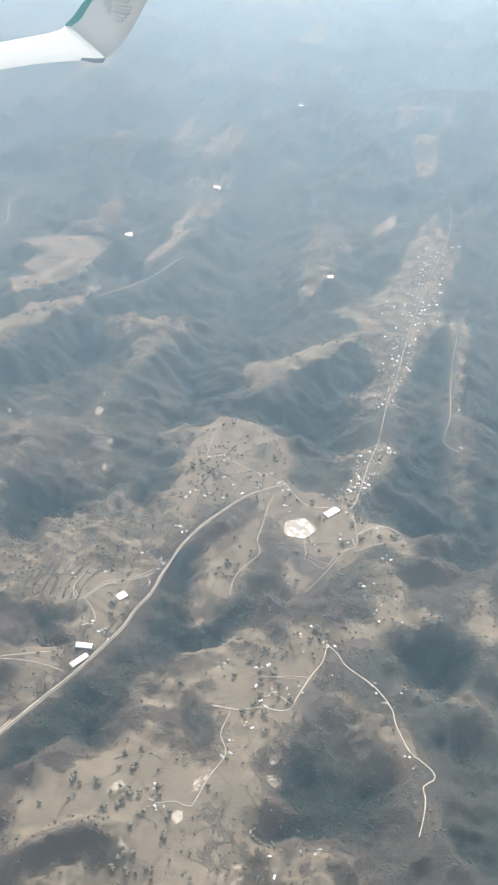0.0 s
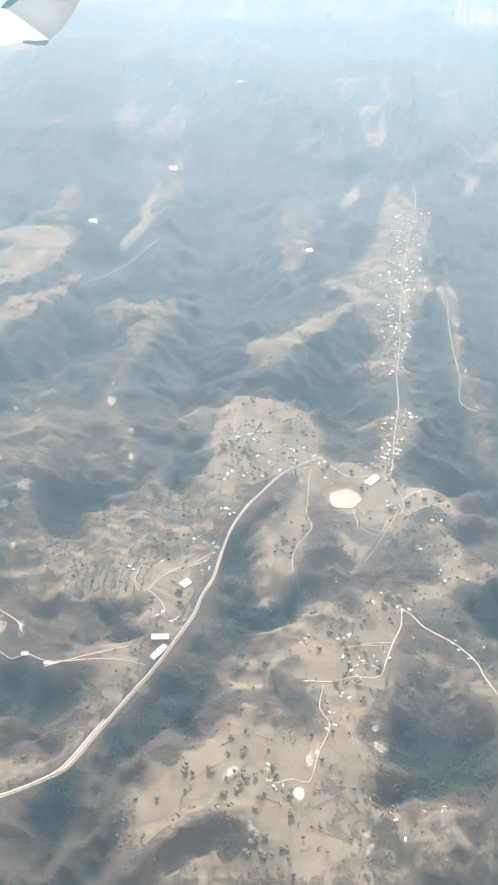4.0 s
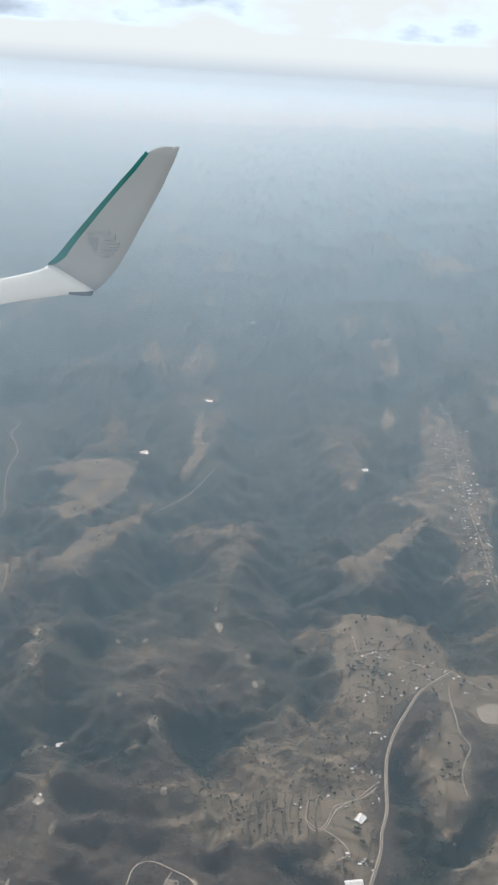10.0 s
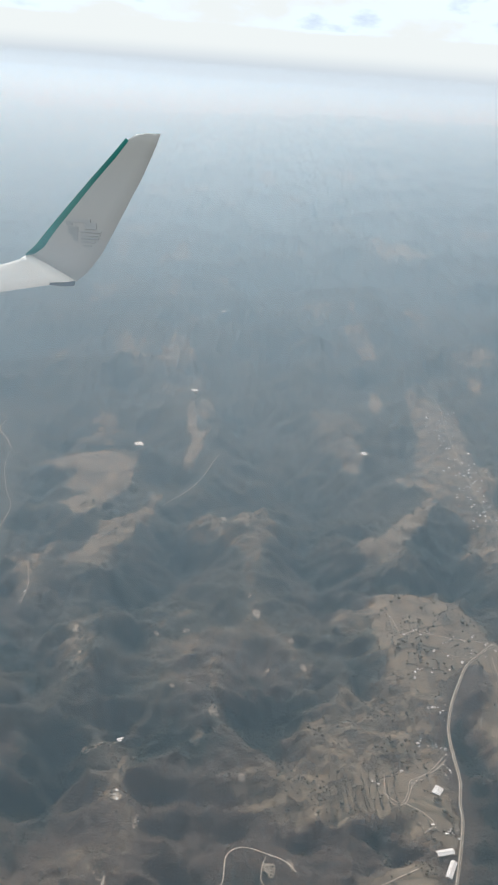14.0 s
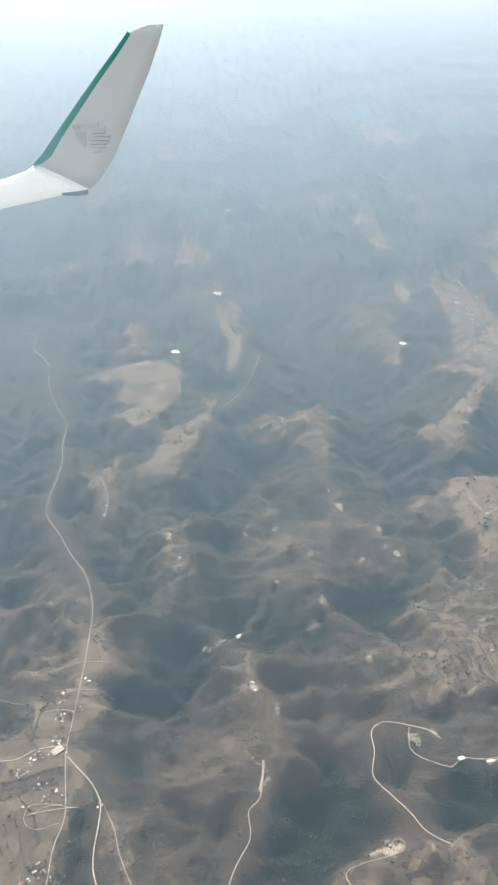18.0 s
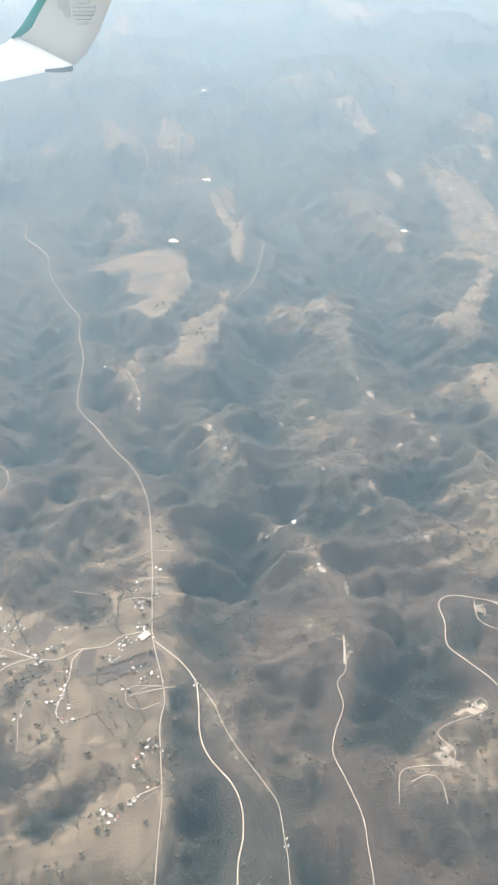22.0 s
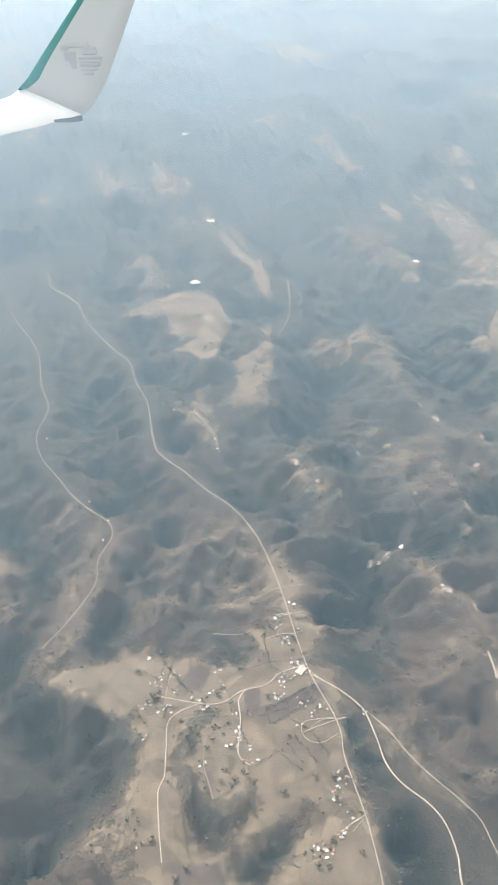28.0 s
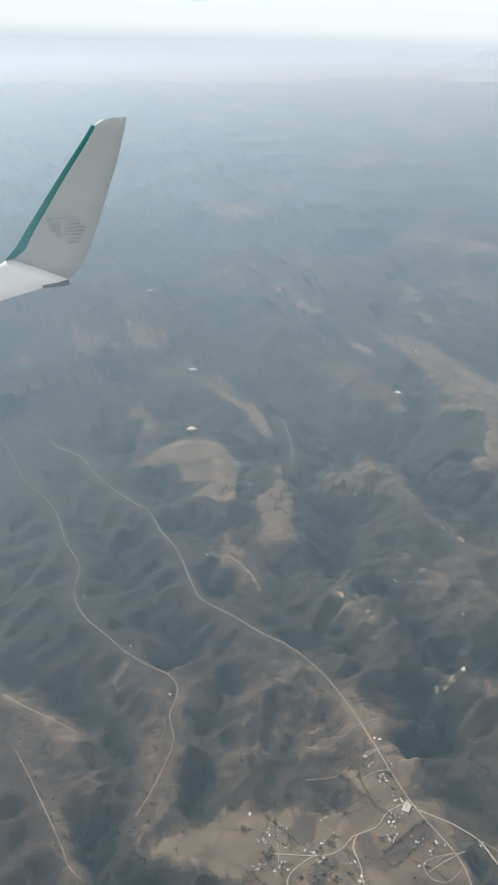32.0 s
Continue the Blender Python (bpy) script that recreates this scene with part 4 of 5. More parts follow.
# places of the houses
HOUSES = (
    "244,308 243,305 264,312 267,315 265,300 272,304 273,301 275,299 285,307 282,301 281,298 283,296 273,297 270,293 273,291 265,283 267,278 271,278 266,262 240,233 242,228 244,226 248,227 248,219 263,268",
    "300,243 288,233 303,238 295,231 296,228 309,235 310,232 301,216 299,217 317,230 318,233 330,317 332,316 328,315 334,321 322,319 345,290 343,288 349,287 319,322 301,317",
    "171,365 173,368 177,365 184,364 186,362 189,360 182,368 185,391 189,389 192,388 191,393 189,382 182,342 185,346 182,349 158,342 154,343 163,334 145,333 142,335 179,304 175,304 177,307 181,307 163,310 167,306",
    "170,476 169,470 176,456 183,461 188,464 192,460 187,442 193,441 180,423 178,420 177,416 188,420 202,449 208,455 212,452 218,452 224,450 229,451 210,438 215,435 209,431 203,433 220,455 229,444 217,442",
    "269,437 272,438 275,437 276,447 274,464 275,469 270,455 266,457 256,446 264,448 261,444 278,511 281,506 242,428 239,429 258,410 261,403 275,410 279,414 282,412 289,424 295,431 306,410 309,407 304,407 304,388 302,385 297,387 302,373 310,373 318,379 310,367 323,362 313,361 276,338 280,342 289,337 292,335 280,330 245,308 261,311 216,340 255,350",
    "-156,324 -163,320 -163,304 -166,304 -160,306 -163,301 -157,301 -153,304 -152,307 -155,295 -168,293 -172,290 -170,292 -165,286 -162,287 -160,289 -173,275 -132,307 -132,302 -129,303 -138,290 -133,290 -130,293 -147,290 -145,288 -143,286 -141,284 -144,283 -153,279 -130,275 -131,266 -128,275 -135,259 -133,257 -127,254 -130,249 -149,253 -122,273 -107,278 -104,278 -102,279 -102,287 -100,289 -97,289 -96,287 -100,286",
    "-92,294 -89,295 -87,292 -89,297 -92,297 -87,289 -84,269 -84,265 -87,268 -90,263 -93,263 -99,260 -98,270 -96,272 -92,272 -93,319 -92,317 -91,313 -89,312 -92,323 -89,310 -91,329 -90,327 -81,319 -80,317 -80,338 -65,260 -67,259 -87,228 -89,228 -94,225 -96,216 -112,201 -109,201 -109,198 -113,202 -187,222",
    "-97,205 -99,203 -101,203 -112,200 -110,195 -107,196 -92,228 -96,223 -98,219 -94,212 -88,229 -36,179 -36,176 -49,163 -128,247 -130,260 -129,267 -28,671 -27,662 -29,681 -31,718 -34,724 -69,823 -73,820 -57,757 28,760 20,787 18,742 32,1111 165,710 -141,715 -136,710 16,880",
    "-183,476 -181,471 -176,459 -174,455 -178,453 -186,467 -198,542 -196,537 -101,531 -98,532 -93,521 -81,503 -87,506 -11,367 -6,369 -3,371 10,328 10,324 -167,437 -173,417",
    "-43,785 -34,761 -32,714 -29,667 14,885 25,788 27,758 24,717 18,692 26,1112 182,732 167,707 -102,557 -92,527 -85,520 -79,506 -82,493 -91,574 -103,538 -99,519 -25,537 10,325 11,321 23,312 25,311",
    "182,459 187,456 194,465 169,447 177,415 181,391 187,387 180,365 185,357 156,342 153,340 168,337 148,333 178,305 170,307",
)

rng = random.Random(7)
placed = []
for text in HOUSES:
    placed += pairs(text)
streets = [(pairs(ROADS[2][2])[5:15], 520), (pairs(ROADS[9][2]), 34), (pairs(ROADS[0][2])[9:], 26), (pairs(ROADS[22][2])[5:14], 16), (pairs(ROADS[14][2])[5:13], 12)]
for line, count in streets:
    c = smooth_line(line, 2.0)
    for _ in range(count):
        i = rng.randrange(1, len(c) - 1)
        d = c[i + 1] - c[i - 1]
        d = d / max(np.hypot(*d), 1e-6)
        off = rng.choice((-1, 1)) * (2.2 + min(rng.expovariate(1 / 9.0), 24) * (1 if count > 100 else 0.4))
        p = (c[i][0] + d[1] * off, c[i][1] - d[0] * off)
        if cover_at(*np.array(p)[:, None])[0] > 0.45:
            placed.append(p)
near_houses = [p for p in placed if p[1] < 620][:300]
far_houses = [p for p in placed if p not in near_houses]


def house_pose(x, y):
    s = rng.uniform(0.38, 0.72)
    z = float(np.min(ground_z([x - 0.8, x + 0.8, x, x], [y, y, y - 0.8, y + 0.8]))) + 0.12
    return Matrix.Translation((x, y, z)) @ Euler((0, 0, rng.uniform(-0.5, 0.5) + rng.choice((0, 1.57, 0.5)))).to_matrix().to_4x4(), s


for x, y in near_houses:
    m, s = house_pose(x, y)
    o = copy_thing(KINDS[rng.choices(range(6), (4, 4, 3, 1.2, 2.5, 4))[0]], m)
    o.scale = (s * 1.15, s * 1.15, s)
co, fa, mi, mats = [], [], [], WALLS + ROOFS + [DARK]
for x, y in far_houses + [(x + rng.uniform(-3.2, 3.2), y + rng.uniform(-3.2, 3.2)) for x, y in placed[:250]]:  # the far town and small sheds, joined
    m, s = house_pose(x, y)
    k = s * (1.5 if y > 460 else 1.15)
    m = m @ Matrix.Diagonal((k, k, min(k, 1.0), 1))
    for o in KINDS[rng.choices(range(6), (2.5, 5, 3, 1.5, 1.5, 5))[0]].children:
        for p in o.data.polygons:
            q = [m @ o.data.vertices[i].co for i in p.vertices]
            fa.append([len(co) + i for i in range(4)] if len(q) == 4 else [len(co), len(co) + 1, len(co) + 2, len(co) + 2])
            co += q
            mi.append(mats.index(o.data.materials[0]))
me = bpy.data.meshes.new("far_houses")
me.from_pydata([c[:] for c in co], [], [f if f[2] != f[3] else f[:3] for f in fa])
for mt in mats:
    me.materials.append(mt)
me.polygons.foreach_set("material_index", mi)
tagged(new("far_houses", me), "dense white and grey houses and sheds of a strip town", "houses", kind="stuff")
for e in KINDS:
    for o in (*e.children_recursive, e):
        bpy.data.objects.remove(o)


shed_at = []


def shed(name, ax, ay, bx, by, width, h, label, roof, wall, rise=0.5, bays=8):
    """A long farm shed from end a to end b, with doors along its side."""
    L = math.hypot(bx - ax, by - ay)
    x, y = (ax + bx) / 2, (ay + by) / 2
    e = tagged(new(name), label, name.replace("_", " "))
    e.matrix_world = Matrix.Translation((x, y, float(np.min(ground_z([ax, bx, x], [ay, by, y]))))) @ Matrix.Rotation(math.atan2(by - ay, bx - ax), 4, "Z")
    bm = bmesh.new()
    box(bm, -L / 2, L / 2, -width / 2, width / 2, -2.0, h)
    part("wall", bm, wall, e)
    bm = bmesh.new()
    gable(bm, L, width, h + 0.06, rise, 0.05, 0.15)
    part("roof", bm, roof, e)
    for i in range(bays):
        u = -L / 2 + L * (i + 0.5) / bays
        bm = bmesh.new()
        box(bm, u - 0.25, u + 0.25, -width / 2 - 0.03, -width / 2 + 0.03, 0.1, h * 0.7)
        part("opening", bm, DARK, e)
        bm = bmesh.new()
        box(bm, u - 0.2, u + 0.2, -0.14, 0.14, h + rise - 0.02, h + rise + 0.12)
        part("ridge_vent", bm, roof, e)
    shed_at.append((x, y, L / 2 + 1.5))
    return e


shed("warehouse", 168.2, 292.0, 176.4, 294.2, 2.9, 0.9, "long white tin-roofed warehouse beside the highway", ROOFS[0], WALLS[0])
shed("warehouse", 171.7, 280.4, 176.0, 289.4, 2.9, 0.9, "white tin-roofed warehouse set along the highway verge", ROOFS[0], WALLS[0])
shed("market_hall", 174.0, 328.0, 176.8, 332.6, 4.2, 1.0, "square white-roofed hall in the terraced village", ROOFS[0], WALLS[2], 0.4, 4)
shed("market_hall", 263.6, 428.4, 268.6, 436.6, 4.4, 1.0, "large pale-roofed hall beside the town crossing", ROOFS[0], WALLS[0], 0.5, 6)
shed("school", -91.5, 289.0, -87.0, 292.6, 3.4, 0.8, "grey-roofed school block at the village crossing", ROOFS[3], WALLS[2], 0.2, 5)
shed("greenhouse", -37.5, 761.0, -31.5, 764.5, 7.5, 1.2, "broad white farm building on a far plateau", ROOFS[0], WALLS[0], 0.4, 5)
shed("greenhouse", 7.0, 885.0, 14.5, 885.6, 6.5, 1.2, "white roofed works on a far ridge", ROOFS[0], WALLS[0], 0.4, 5)
shed("greenhouse", 20.0, 1136.0, 29.0, 1134.0, 12.0, 2.2, "large white works far off in the haze", ROOFS[0], WALLS[0], 0.5, 5)
shed("greenhouse", 30.0, 1110.0, 36.0, 1109.0, 6.0, 1.6, "small white works far off in the haze", ROOFS[0], WALLS[0], 0.5, 3)
shed("greenhouse", 178.0, 731.5, 182.6, 733.5, 5.0, 1.2, "white roofed barn on a wooded spur", ROOFS[0], WALLS[0], 0.4, 3)
shed("greenhouse", 106.4, 270.4, 109.4, 271.2, 1.7, 0.5, "white shed beside the ridge track", ROOFS[0], WALLS[0], 0.2, 3)
shed("greenhouse", 119.5, 267.6, 124.5, 268.6, 1.2, 0.5, "low white sheds in a row on the ridge", ROOFS[0], WALLS[0], 0.15, 5)
shed("greenhouse", 4.0, 371.5, 9.0, 373.5, 2.4, 0.6, "white roofed farm on a wooded hilltop", ROOFS[0], WALLS[0], 0.2, 3)


# ---- trees and scrub ----
def foliage(name, lo, mid, hi):
    m, n, l, b = material(name, 0.9)
    g = n.new("ShaderNodeNewGeometry")
    f = noise_node(n, l, 1.8, 4, 0.7)
    c = ramp(n, l, math_node(n, l, "ADD", math_node(n, l, "MULTIPLY", f, 0.6), math_node(n, l, "MULTIPLY", g.outputs["Random Per Island"], 0.4)), (0.25, lo), (0.5, mid), (0.8, hi))
    l.new(c, b.inputs["Base Color"])
    return m


GREEN = foliage("pasture_leaves", (0.068, 0.064, 0.047), (0.118, 0.110, 0.080), (0.18, 0.162, 0.116))
SCRUB = foliage("dry_scrub", (0.065, 0.058, 0.045), (0.125, 0.107, 0.082), (0.20, 0.165, 0.125))
EVERGREEN = foliage("evergreen_leaves", (0.022, 0.032, 0.024), (0.048, 0.058, 0.042), (0.092, 0.098, 0.070))
BARK = plain("bark", (0.10, 0.075, 0.055), 0.95)

ICO_V, ICO_F = [], []
bm = bmesh.new()
bmesh.ops.create_icosphere(bm, subdivisions=1, radius=1.0)
bm.verts.index_update()
ICO_V = np.array([v.co[:] for v in bm.verts])
ICO_F = np.array([[v.index for v in f.verts] for f in bm.faces])
bm.free()


def tree_shape(r, lumps, forked=True):
    """A crown of uneven lumps about 1 m across, and a forked tapered trunk. Returns crown co, faces; trunk co, faces."""
    co, fa = [], []
    for k in range(lumps):
        a, q = r.uniform(0, 6.28), r.uniform(0.0, 0.33) if k else 0.0
        s = r.uniform(0.2, 0.34) * (1.15 if k == 0 else 1)
        v = ICO_V * np.array([[r.uniform(0.7, 1.25)] for _ in ICO_V]) * s * np.array([1, 1, r.uniform(0.7, 0.95)])
        fa.append(ICO_F + sum(len(c) for c in co))
        co.append(v + np.array([q * math.cos(a), q * math.sin(a), 0.62 + r.uniform(-0.16, 0.2)]))
    tc, tf = [], []
    for dx, dy, z0, z1, w in ((0, 0, -0.25, 0.5, 0.055), (0.16, 0.05, 0.28, 0.68, 0.035), (-0.12, 0.12, 0.3, 0.7, 0.035))[: 3 if forked else 1]:
        base = len(tc)
        for z, k, ww in ((z0, 0, w), (z1, 1, w * 0.45)):
            tc += [(dx * k + ww * math.cos(u), dy * k + ww * math.sin(u), z) for u in (0, 2.1, 4.2)]
        for i in range(3):
            j = (i + 1) % 3
            tf += [(base + i, base + j, base + 3 + j), (base + i, base + 3 + j, base + 3 + i)]
    return np.concatenate(co), np.concatenate(fa), np.array(tc), np.array(tf)


shapes = [tree_shape(rng, 3, False) if k < 2 else tree_shape(rng, 2, False) for k in range(8)]


def stand(name, xy, size, mat, label, category):
    """Many trees joined into one mesh."""
    r = np.random.RandomState(len(xy))
    kind = r.randint(0, len(shapes), len(xy))
    z = ground_z(xy[:, 0], xy[:, 1])
    cos, fas, off = [], [], 0
    for k, (cv, cf, tv, tf) in enumerate(shapes):
        v, f = np.concatenate([cv, tv]), np.concatenate([cf, tf + len(cv)])
        sel = np.where(kind == k)[0]
        a, s = r.uniform(0, 6.28, len(sel)), size[sel] * r.uniform(0.75, 1.3, len(sel))
        c, d = np.cos(a), np.sin(a)
        p = np.stack([v[None, :, 0] * c[:, None] - v[None, :, 1] * d[:, None], v[None, :, 0] * d[:, None] + v[None, :, 1] * c[:, None], np.repeat(v[None, :, 2], len(sel), 0)], -1)
        p = p * s[:, None, None]
        p[..., 2] *= 0.85
        p += np.stack([xy[sel, 0], xy[sel, 1], z[sel]], -1)[:, None]
        cos.append(p.reshape(-1, 3))
        fas.append((f[None] + (np.arange(len(sel)) * len(v))[:, None, None] + off).reshape(-1, 3))
        off += len(sel) * len(v)
    ob = new(name, mesh_of(name, np.concatenate(cos), np.concatenate(fas), mat))
    return tagged(ob, label, category, kind="stuff")


nr = np.random.RandomState(5)
cx, cy = nr.uniform(-300, 380, 330000), nr.uniform(150, 640, 330000)
cv = cover_at(cx, cy)
clump = fbm(cx, cy, 14, 3, 301)
road_free = np.ones(len(cx), bool)
for name, width, text in ROADS:
    c = smooth_line(pairs(text), 1.5)
    for a0 in range(0, len(c), 40):
        seg = c[a0:a0 + 40]
        near = np.where((np.abs(cx - seg[:, 0].mean()) < 60) & (np.abs(cy - seg[:, 1].mean()) < 60))[0]
        if len(near):
            d = np.min(np.hypot(cx[near, None] - seg[None, :, 0], cy[near, None] - seg[None, :, 1]), 1)
            road_free[near[d < width * 0.5 + 0.9]] = False
hx = np.array(placed)
road_free &= np.hypot(cx - 251.5, cy - 414) > 10.5
for sx, sy, sr in shed_at:
    road_free &= np.hypot(cx - sx, cy - sy) > sr
for a0 in range(0, len(cx), 20000):
    near = np.where((cv[a0:a0 + 20000] > 0.4))[0] + a0
    for b0 in range(0, len(near), 4000):
        q = near[b0:b0 + 4000]
        d = np.min(np.hypot(cx[q, None] - hx[None, :, 0], cy[q, None] - hx[None, :, 1]), 1)
        road_free[q[d < 1.6]] = False
u = nr.uniform(0, 1, len(cx))
open_field = (cv > 0.86) & (u * np.where(cx < 0, 2.6, 1.0) < 0.008 + 0.035 * np.clip((clump - 0.58) * 8, 0, 1)) & road_free
rough = (cv > 0.12) & (cv <= 0.86) & (u < 0.018 + 0.06 * np.clip((clump - 0.45) * 5, 0, 1)) & road_free
woods = (cv <= 0.12) & (u < np.where(wood_shade_at(cx, cy) > 0.6, 0.19, 0.05) + 0.13 * np.clip((clump - 0.42) * 5, 0, 1)) & road_free & (cy < 520)
near_pasture = open_field & (((cx > 120) & (cy < 440)) | ((cx < -60) & (cy < 400)))
pick = np.where(near_pasture)[0][:300]
open_field[pick] = False
stand("pasture_trees", np.stack([cx, cy], 1)[open_field], nr.uniform(1.9, 3.7, open_field.sum()), GREEN, "scattered dark round trees over dry pasture", "trees")
stand("slope_trees", np.stack([cx, cy], 1)[rough], nr.uniform(1.0, 2.3, rough.sum()), GREEN, "speckled trees and thorn scrub on brown slopes", "trees")
wet = woods & (wood_shade_at(cx, cy) > 0.45)
dry = woods & ~wet
stand("forest", np.stack([cx, cy], 1)[wet], nr.uniform(0.8, 1.9, wet.sum()), EVERGREEN, "dark evergreen forest filling the ravines", "forest")
leafy = dry & (nr.uniform(0, 1, len(cx)) < 0.4)
bare_scrub = dry & ~leafy
stand("hill_trees", np.stack([cx, cy], 1)[leafy], nr.uniform(0.7, 1.6, leafy.sum()), GREEN, "small dark trees dotted over brown hillsides", "trees")
stand("thorn_scrub", np.stack([cx, cy], 1)[bare_scrub], nr.uniform(0.7, 1.4, bare_scrub.sum()), SCRUB, "grey-brown leafless scrub over the hillsides", "scrub")

fx, fy = nr.uniform(-260, 360, 150000), nr.uniform(640, 1000, 150000)
fc = cover_at(fx, fy)
far_tree = (fc > 0.25) & (fx < 200) & (nr.uniform(0, 1, len(fx)) < np.where(fc > 0.7, 0.02, 0.05) * np.clip((fbm(fx, fy, 18, 2, 77) - 0.45) * 5, 0.08, 1))
stand("far_trees", np.stack([fx, fy], 1)[far_tree], nr.uniform(1.3, 2.6, far_tree.sum()), GREEN, "dark trees dotting the far pale plateaus", "trees")

# trees in the yards, and outbuildings
yard = np.array([(x + d * math.cos(a), y + d * math.sin(a)) for x, y in placed for a, d in [(rng.uniform(0, 6.28), rng.uniform(1.4, 2.8)) for _ in range(rng.randrange(1, 4))]])
for sx, sy, sr in shed_at:
    yard = yard[np.hypot(yard[:, 0] - sx, yard[:, 1] - sy) > sr]
stand("yard_trees", yard, nr.uniform(0.7, 1.5, len(yard)), GREEN, "dark shade trees standing round the houses", "trees")

# hedgerows along the field edges
HEDGES = (
    "-113,274 -113,266 -103,268 -92,273",
    "-113,274 -102,276 -91,279 -92,273",
    "-102,276 -103,268",
    "-159,290 -163,282",
    "-80,325 -73,327",
    "-87,329 -100,320 -103,297",
    "120,341 120,328 122,314",
    "124,341 124,328 126,314",
    "128,342 128,328 130,315",
    "132,342 132,328 134,315",
    "137,343 136,328 138,316",
    "141,343 140,329 142,316",
    "145,344 144,329 146,317",
    "149,344 149,329 150,317",
    "154,345 153,329 154,318",
    "125,385 158,391",
    "128,372 167,380",
    "114,359 158,366",
    "167,458 202,466",
    "169,442 197,443",
    "174,428 195,421",
    "169,470 168,436",
    "188,474 182,426",
    "81,327 113,339",
    "86,318 115,328",
    "120,330 120,317 124,306",
    "125,332 127,317 131,308",
    "131,334 132,322 137,310",
    "137,336 138,324 142,312",
    "167,312 169,288",
    "161,315 165,301",
    "181,321 179,303",
    "168,305 182,305",
    "120,326 142,334 156,342",
    "264,379 276,387 292,387",
    "248,393 261,394",
    "260,408 263,392",
    "247,397 272,407",
    "227,396 241,395",
    "286,332 300,336",
    "217,240 228,248 239,248",
    "238,220 248,219",
    "270,232 284,235",
    "288,294 286,277 278,262",
    "292,315 309,300 317,283",
    "295,315 305,309 313,298",
    "233,615 258,619 279,629",
    "254,559 282,560",
    "-112,273 -112,265 -87,272",
    "-112,273 -90,280",
    "-145,271 -132,270",
    "-157,302 -148,324",
    "-159,307 -153,322",
    "-120,302 -95,300",
    "-106,303 -98,290",
    "-103,264 -96,255 -92,240",
    "-109,252 -105,240",
    "-131,244 -112,250",
    "-97,320 -86,315",
    "-80,326 -74,326",
    "-74,305 -85,301",
    "-126,317 -111,315",
    "-130,277 -127,257",
    "-119,271 -102,271 -89,274",
    "-104,255 -99,239",
    "-116,251 -107,237",
    "-167,312 -154,295",
    "-156,316 -148,294",
    "-115,666 -80,664 -35,676",
    "-9,604 -16,555",
)

hp = []
for text in HEDGES:
    c = smooth_line(pairs(text), 0.8)
    hp.append(c[nr.uniform(0, 1, len(c)) < 0.85] + 0)
hp = np.concatenate(hp)
hp = hp + nr.normal(0, 0.25, hp.shape)
stand("hedgerows", hp, nr.uniform(0.6, 1.25, len(hp)), GREEN, "thin dark hedgerows and terrace edges between plots", "hedge")

tree_kinds = []
for k in range(5):
    cv_, cf_, tv_, tf_ = tree_shape(rng, 8)
    e = tagged(new("tree"), "single dark green tree standing in dry pasture", "tree", "pasture trees")
    for nm, v, f, mt in (("crown", cv_, cf_, GREEN), ("trunk", tv_, tf_, BARK)):
        o = new(nm, mesh_of(nm, v, f, mt))
        o.parent = e
    tree_kinds.append(e)
for i in pick:
    s = rng.uniform(1.9, 3.6)
    o = copy_thing(tree_kinds[rng.randrange(5)], Matrix.Translation((cx[i], cy[i], float(ground_z(cx[i], cy[i])))) @ Matrix.Rotation(rng.uniform(0, 6.28), 4, "Z"))
    o.scale = (s, s, s * 0.85)
for e in tree_kinds:
    for o in (*e.children_recursive, e):
        bpy.data.objects.remove(o)


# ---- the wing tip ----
# Same white paint; wing's sunlight and winglet's shade are put into the colours.
SUNLIT_PAINT = plain("sunlit_white_paint", (0.90, 0.86, 0.77), 0.25, 0.03, 0.05)
SHADED_PAINT = plain("shaded_white_paint", (0.40, 0.385, 0.345), 0.35, 0.03, 0.05)
GREEN_PAINT = plain("green_paint", (0.02, 0.17, 0.135), 0.35, 0.1, 0.05)
GREY_PAINT = plain("grey_emblem_paint", (0.335, 0.33, 0.31), 0.5, 0.05, 0.05)
METAL = plain("dull_metal", (0.10, 0.10, 0.105), 0.4, 0.1, 0.1, 0.8)


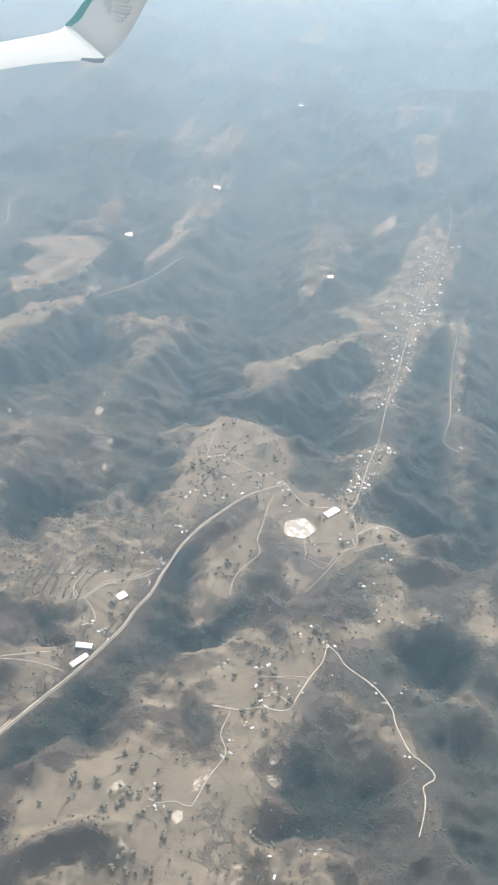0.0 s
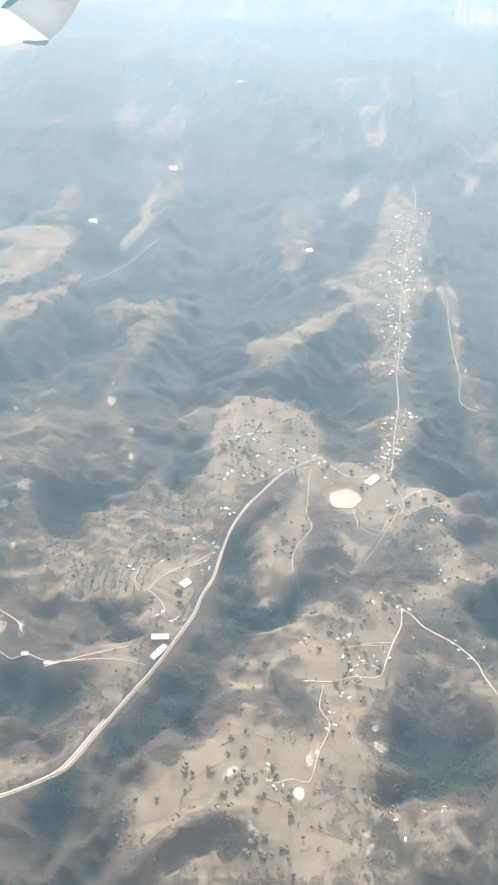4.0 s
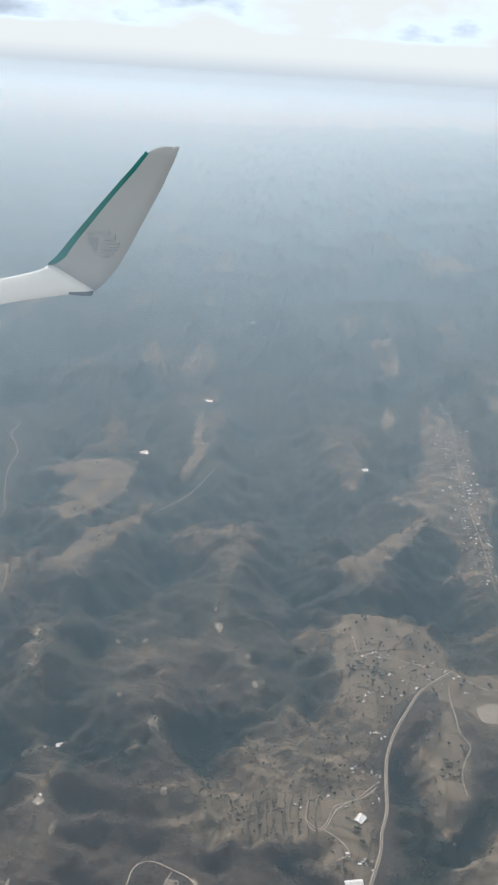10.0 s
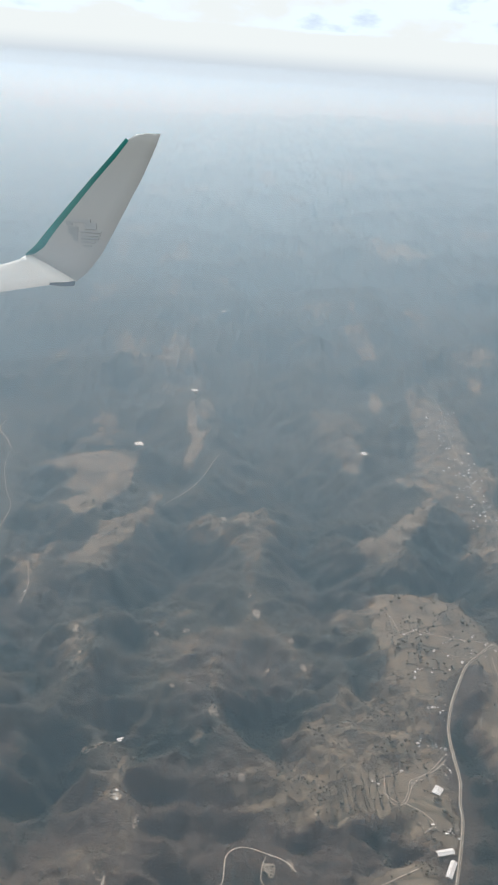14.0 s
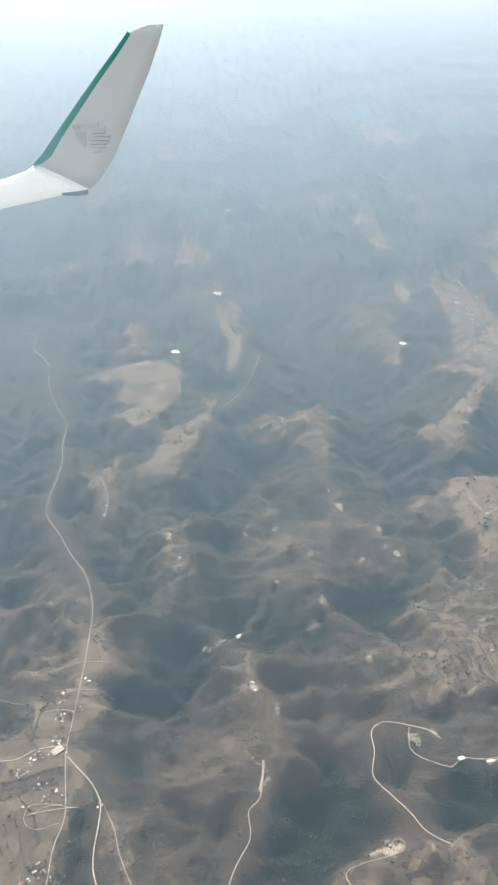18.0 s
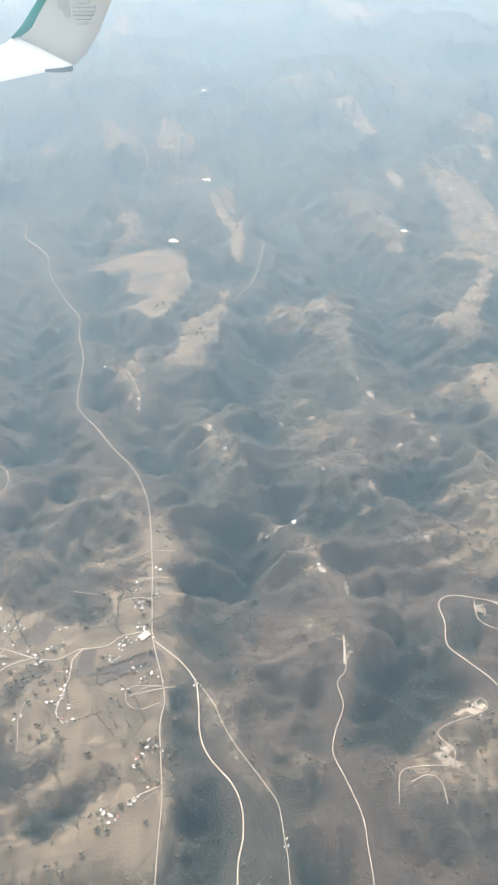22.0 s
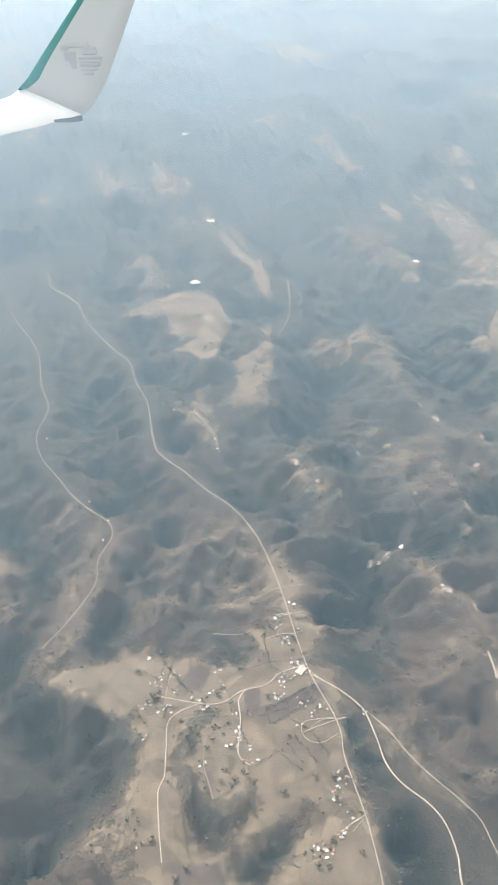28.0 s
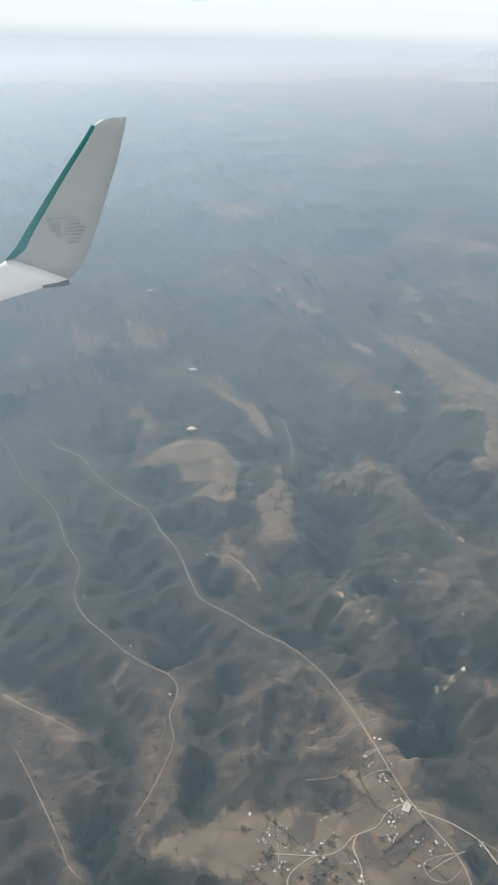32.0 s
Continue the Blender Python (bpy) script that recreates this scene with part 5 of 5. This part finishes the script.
def wing_tip():
    e = tagged(new("wing_tip"), "white airliner wing tip with a green-edged upturned winglet", "wing")
    e.matrix_world = pose(-121.2, 889.3, 109.7, 70.0, -2.3, -5.3)
    U = 0.584

    def at(px, py, depth=0.0):
        return Vector(((px - 135) * U, (495 - py) * U, -depth))

    def loft(name, sections, thick, mat, label=""):
        """Sections of leading edge, trailing edge and depth of both, given a rounded profile."""
        bm = bmesh.new()
        rings = []
        for (lx, ly, ld), (tx, ty, td), out in sections:
            a, b, o = at(lx, ly, ld), at(tx, ty, td), Vector(out).normalized()
            ring = []
            for f, h in ((0, 0), (0.04, 0.55), (0.15, 0.95), (0.4, 1.0), (0.7, 0.6), (1, 0.06), (1, -0.06), (0.7, -0.5), (0.4, -0.8), (0.15, -0.75), (0.04, -0.45)):
                ring.append(bm.verts.new(a.lerp(b, f) + o * h * thick))
            rings.append(ring)
        for r0, r1 in zip(rings[:-1], rings[1:]):
            for i in range(len(r0)):
                j = (i + 1) % len(r0)
                bm.faces.new((r0[i], r0[j], r1[j], r1[i]))
        bm.faces.new(rings[0][::-1])
        bm.faces.new(rings[-1])
        bmesh.ops.recalc_face_normals(bm, faces=bm.faces)
        for f in bm.faces:
            f.smooth = len(f.verts) == 4
        return part(name, bm, mat, e, label)

    up, face = (0, 0.9, 0.45), (-0.25, 0.25, 1)
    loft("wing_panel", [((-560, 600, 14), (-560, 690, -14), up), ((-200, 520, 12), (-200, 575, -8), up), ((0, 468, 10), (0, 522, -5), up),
                        ((28, 459, 9), (98, 503, -4), up), ((42, 450, 8), (140, 494, 0), (-0.1, 0.8, 0.6))], 2.2, SUNLIT_PAINT)
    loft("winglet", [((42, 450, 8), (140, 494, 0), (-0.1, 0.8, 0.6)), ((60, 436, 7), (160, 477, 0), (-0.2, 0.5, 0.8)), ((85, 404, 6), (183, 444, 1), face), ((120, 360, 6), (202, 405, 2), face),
                     ((159, 312, 6), (230, 345, 3), face), ((195, 269, 6), (250, 302, 4), face), ((218, 240, 6), (270, 250, 5), face), ((232, 231, 6), (277, 228, 5), face)], 1.8, SHADED_PAINT)
    loft("leading_edge", [((40, 451, 7), (56, 449, 6), (-0.2, 0.5, 0.8)), ((57, 435, 6), (78, 436, 5), (-0.2, 0.5, 0.8)), ((82, 403, 5), (97, 409, 5), face), ((117, 359, 5), (128, 366, 5), face),
                          ((156, 311, 5), (165, 316, 5), face), ((192, 268, 5), (199, 274, 5), face), ((215, 239, 5), (221, 243, 5), face)], 2.1, GREEN_PAINT, "green painted leading edge")
    loft("fairing", [((92, 500, -2), (94, 504, -5), up), ((118, 498, -1), (122, 505, -5), up), ((138, 494, 0), (139, 503, -5), up)], 1.1, METAL, "dull metal fairing at the trailing corner")
    # emblem: a plain rounded patch and bars
    o = Vector(face).normalized()
    for x0, y0, x1, y1 in ((116, 388, 128, 396), (126, 384, 160, 391), (120, 398, 139, 424), (150, 391, 172, 402), (143, 405, 181, 408), (143, 411, 180, 414), (144, 417, 177, 420), (146, 423, 172, 426), (149, 430, 165, 433)):
        bm = bmesh.new()
        lo, hi = [], []
        for x, y in ((x0, y1), (x1, y1), (x1, y0), (x0, y0)):
            f = (437 - y) / 75.0
            d = 6 - (x - 89 - 30 * f) / 90.0 * 4
            p = at(x, y, d)
            lo.append(bm.verts.new(p + o * 1.2))
            hi.append(bm.verts.new(p + o * 2.4))
        bm.faces.new(hi)
        for i in range(4):
            bm.faces.new((lo[i], lo[(i + 1) % 4], hi[(i + 1) % 4], hi[i]))
        part("emblem_bar", bm, GREY_PAINT, e, "faded grey bar of the emblem")


wing_tip()


# ---- haze: two real layers of dusty air ----
def haze_layer(name, z0, z1, density, colour):
    bm = bmesh.new()
    bmesh.ops.create_cube(bm, size=1.0)
    bmesh.ops.transform(bm, matrix=Matrix.Translation((0, 1550, (z0 + z1) / 2)) @ Matrix.Diagonal((9100, 6000, z1 - z0, 1)), verts=bm.verts)
    m = bpy.data.materials.new(name)
    m.use_nodes = True
    n, l = m.node_tree.nodes, m.node_tree.links
    n.remove(n["Principled BSDF"])
    v = n.new("ShaderNodeVolumeScatter")
    v.inputs["Color"].default_value, v.inputs["Density"].default_value, v.inputs["Anisotropy"].default_value = (*colour, 1), density, 0.58
    l.new(v.outputs[0], n["Material Output"].inputs["Volume"])
    ob = part(name, bm, m)
    return tagged(ob, "thin blue-white haze lying over the hills", "haze", kind="structure")


haze_layer("haze", -150, 110, 1 / 410, (0.51, 0.78, 1.0))
haze_layer("haze_middle", 110.5, 170, 1 / 880, (0.52, 0.78, 1.0))
haze_layer("haze_upper", 170.5, 235, 1 / 2700, (0.64, 0.72, 0.78))
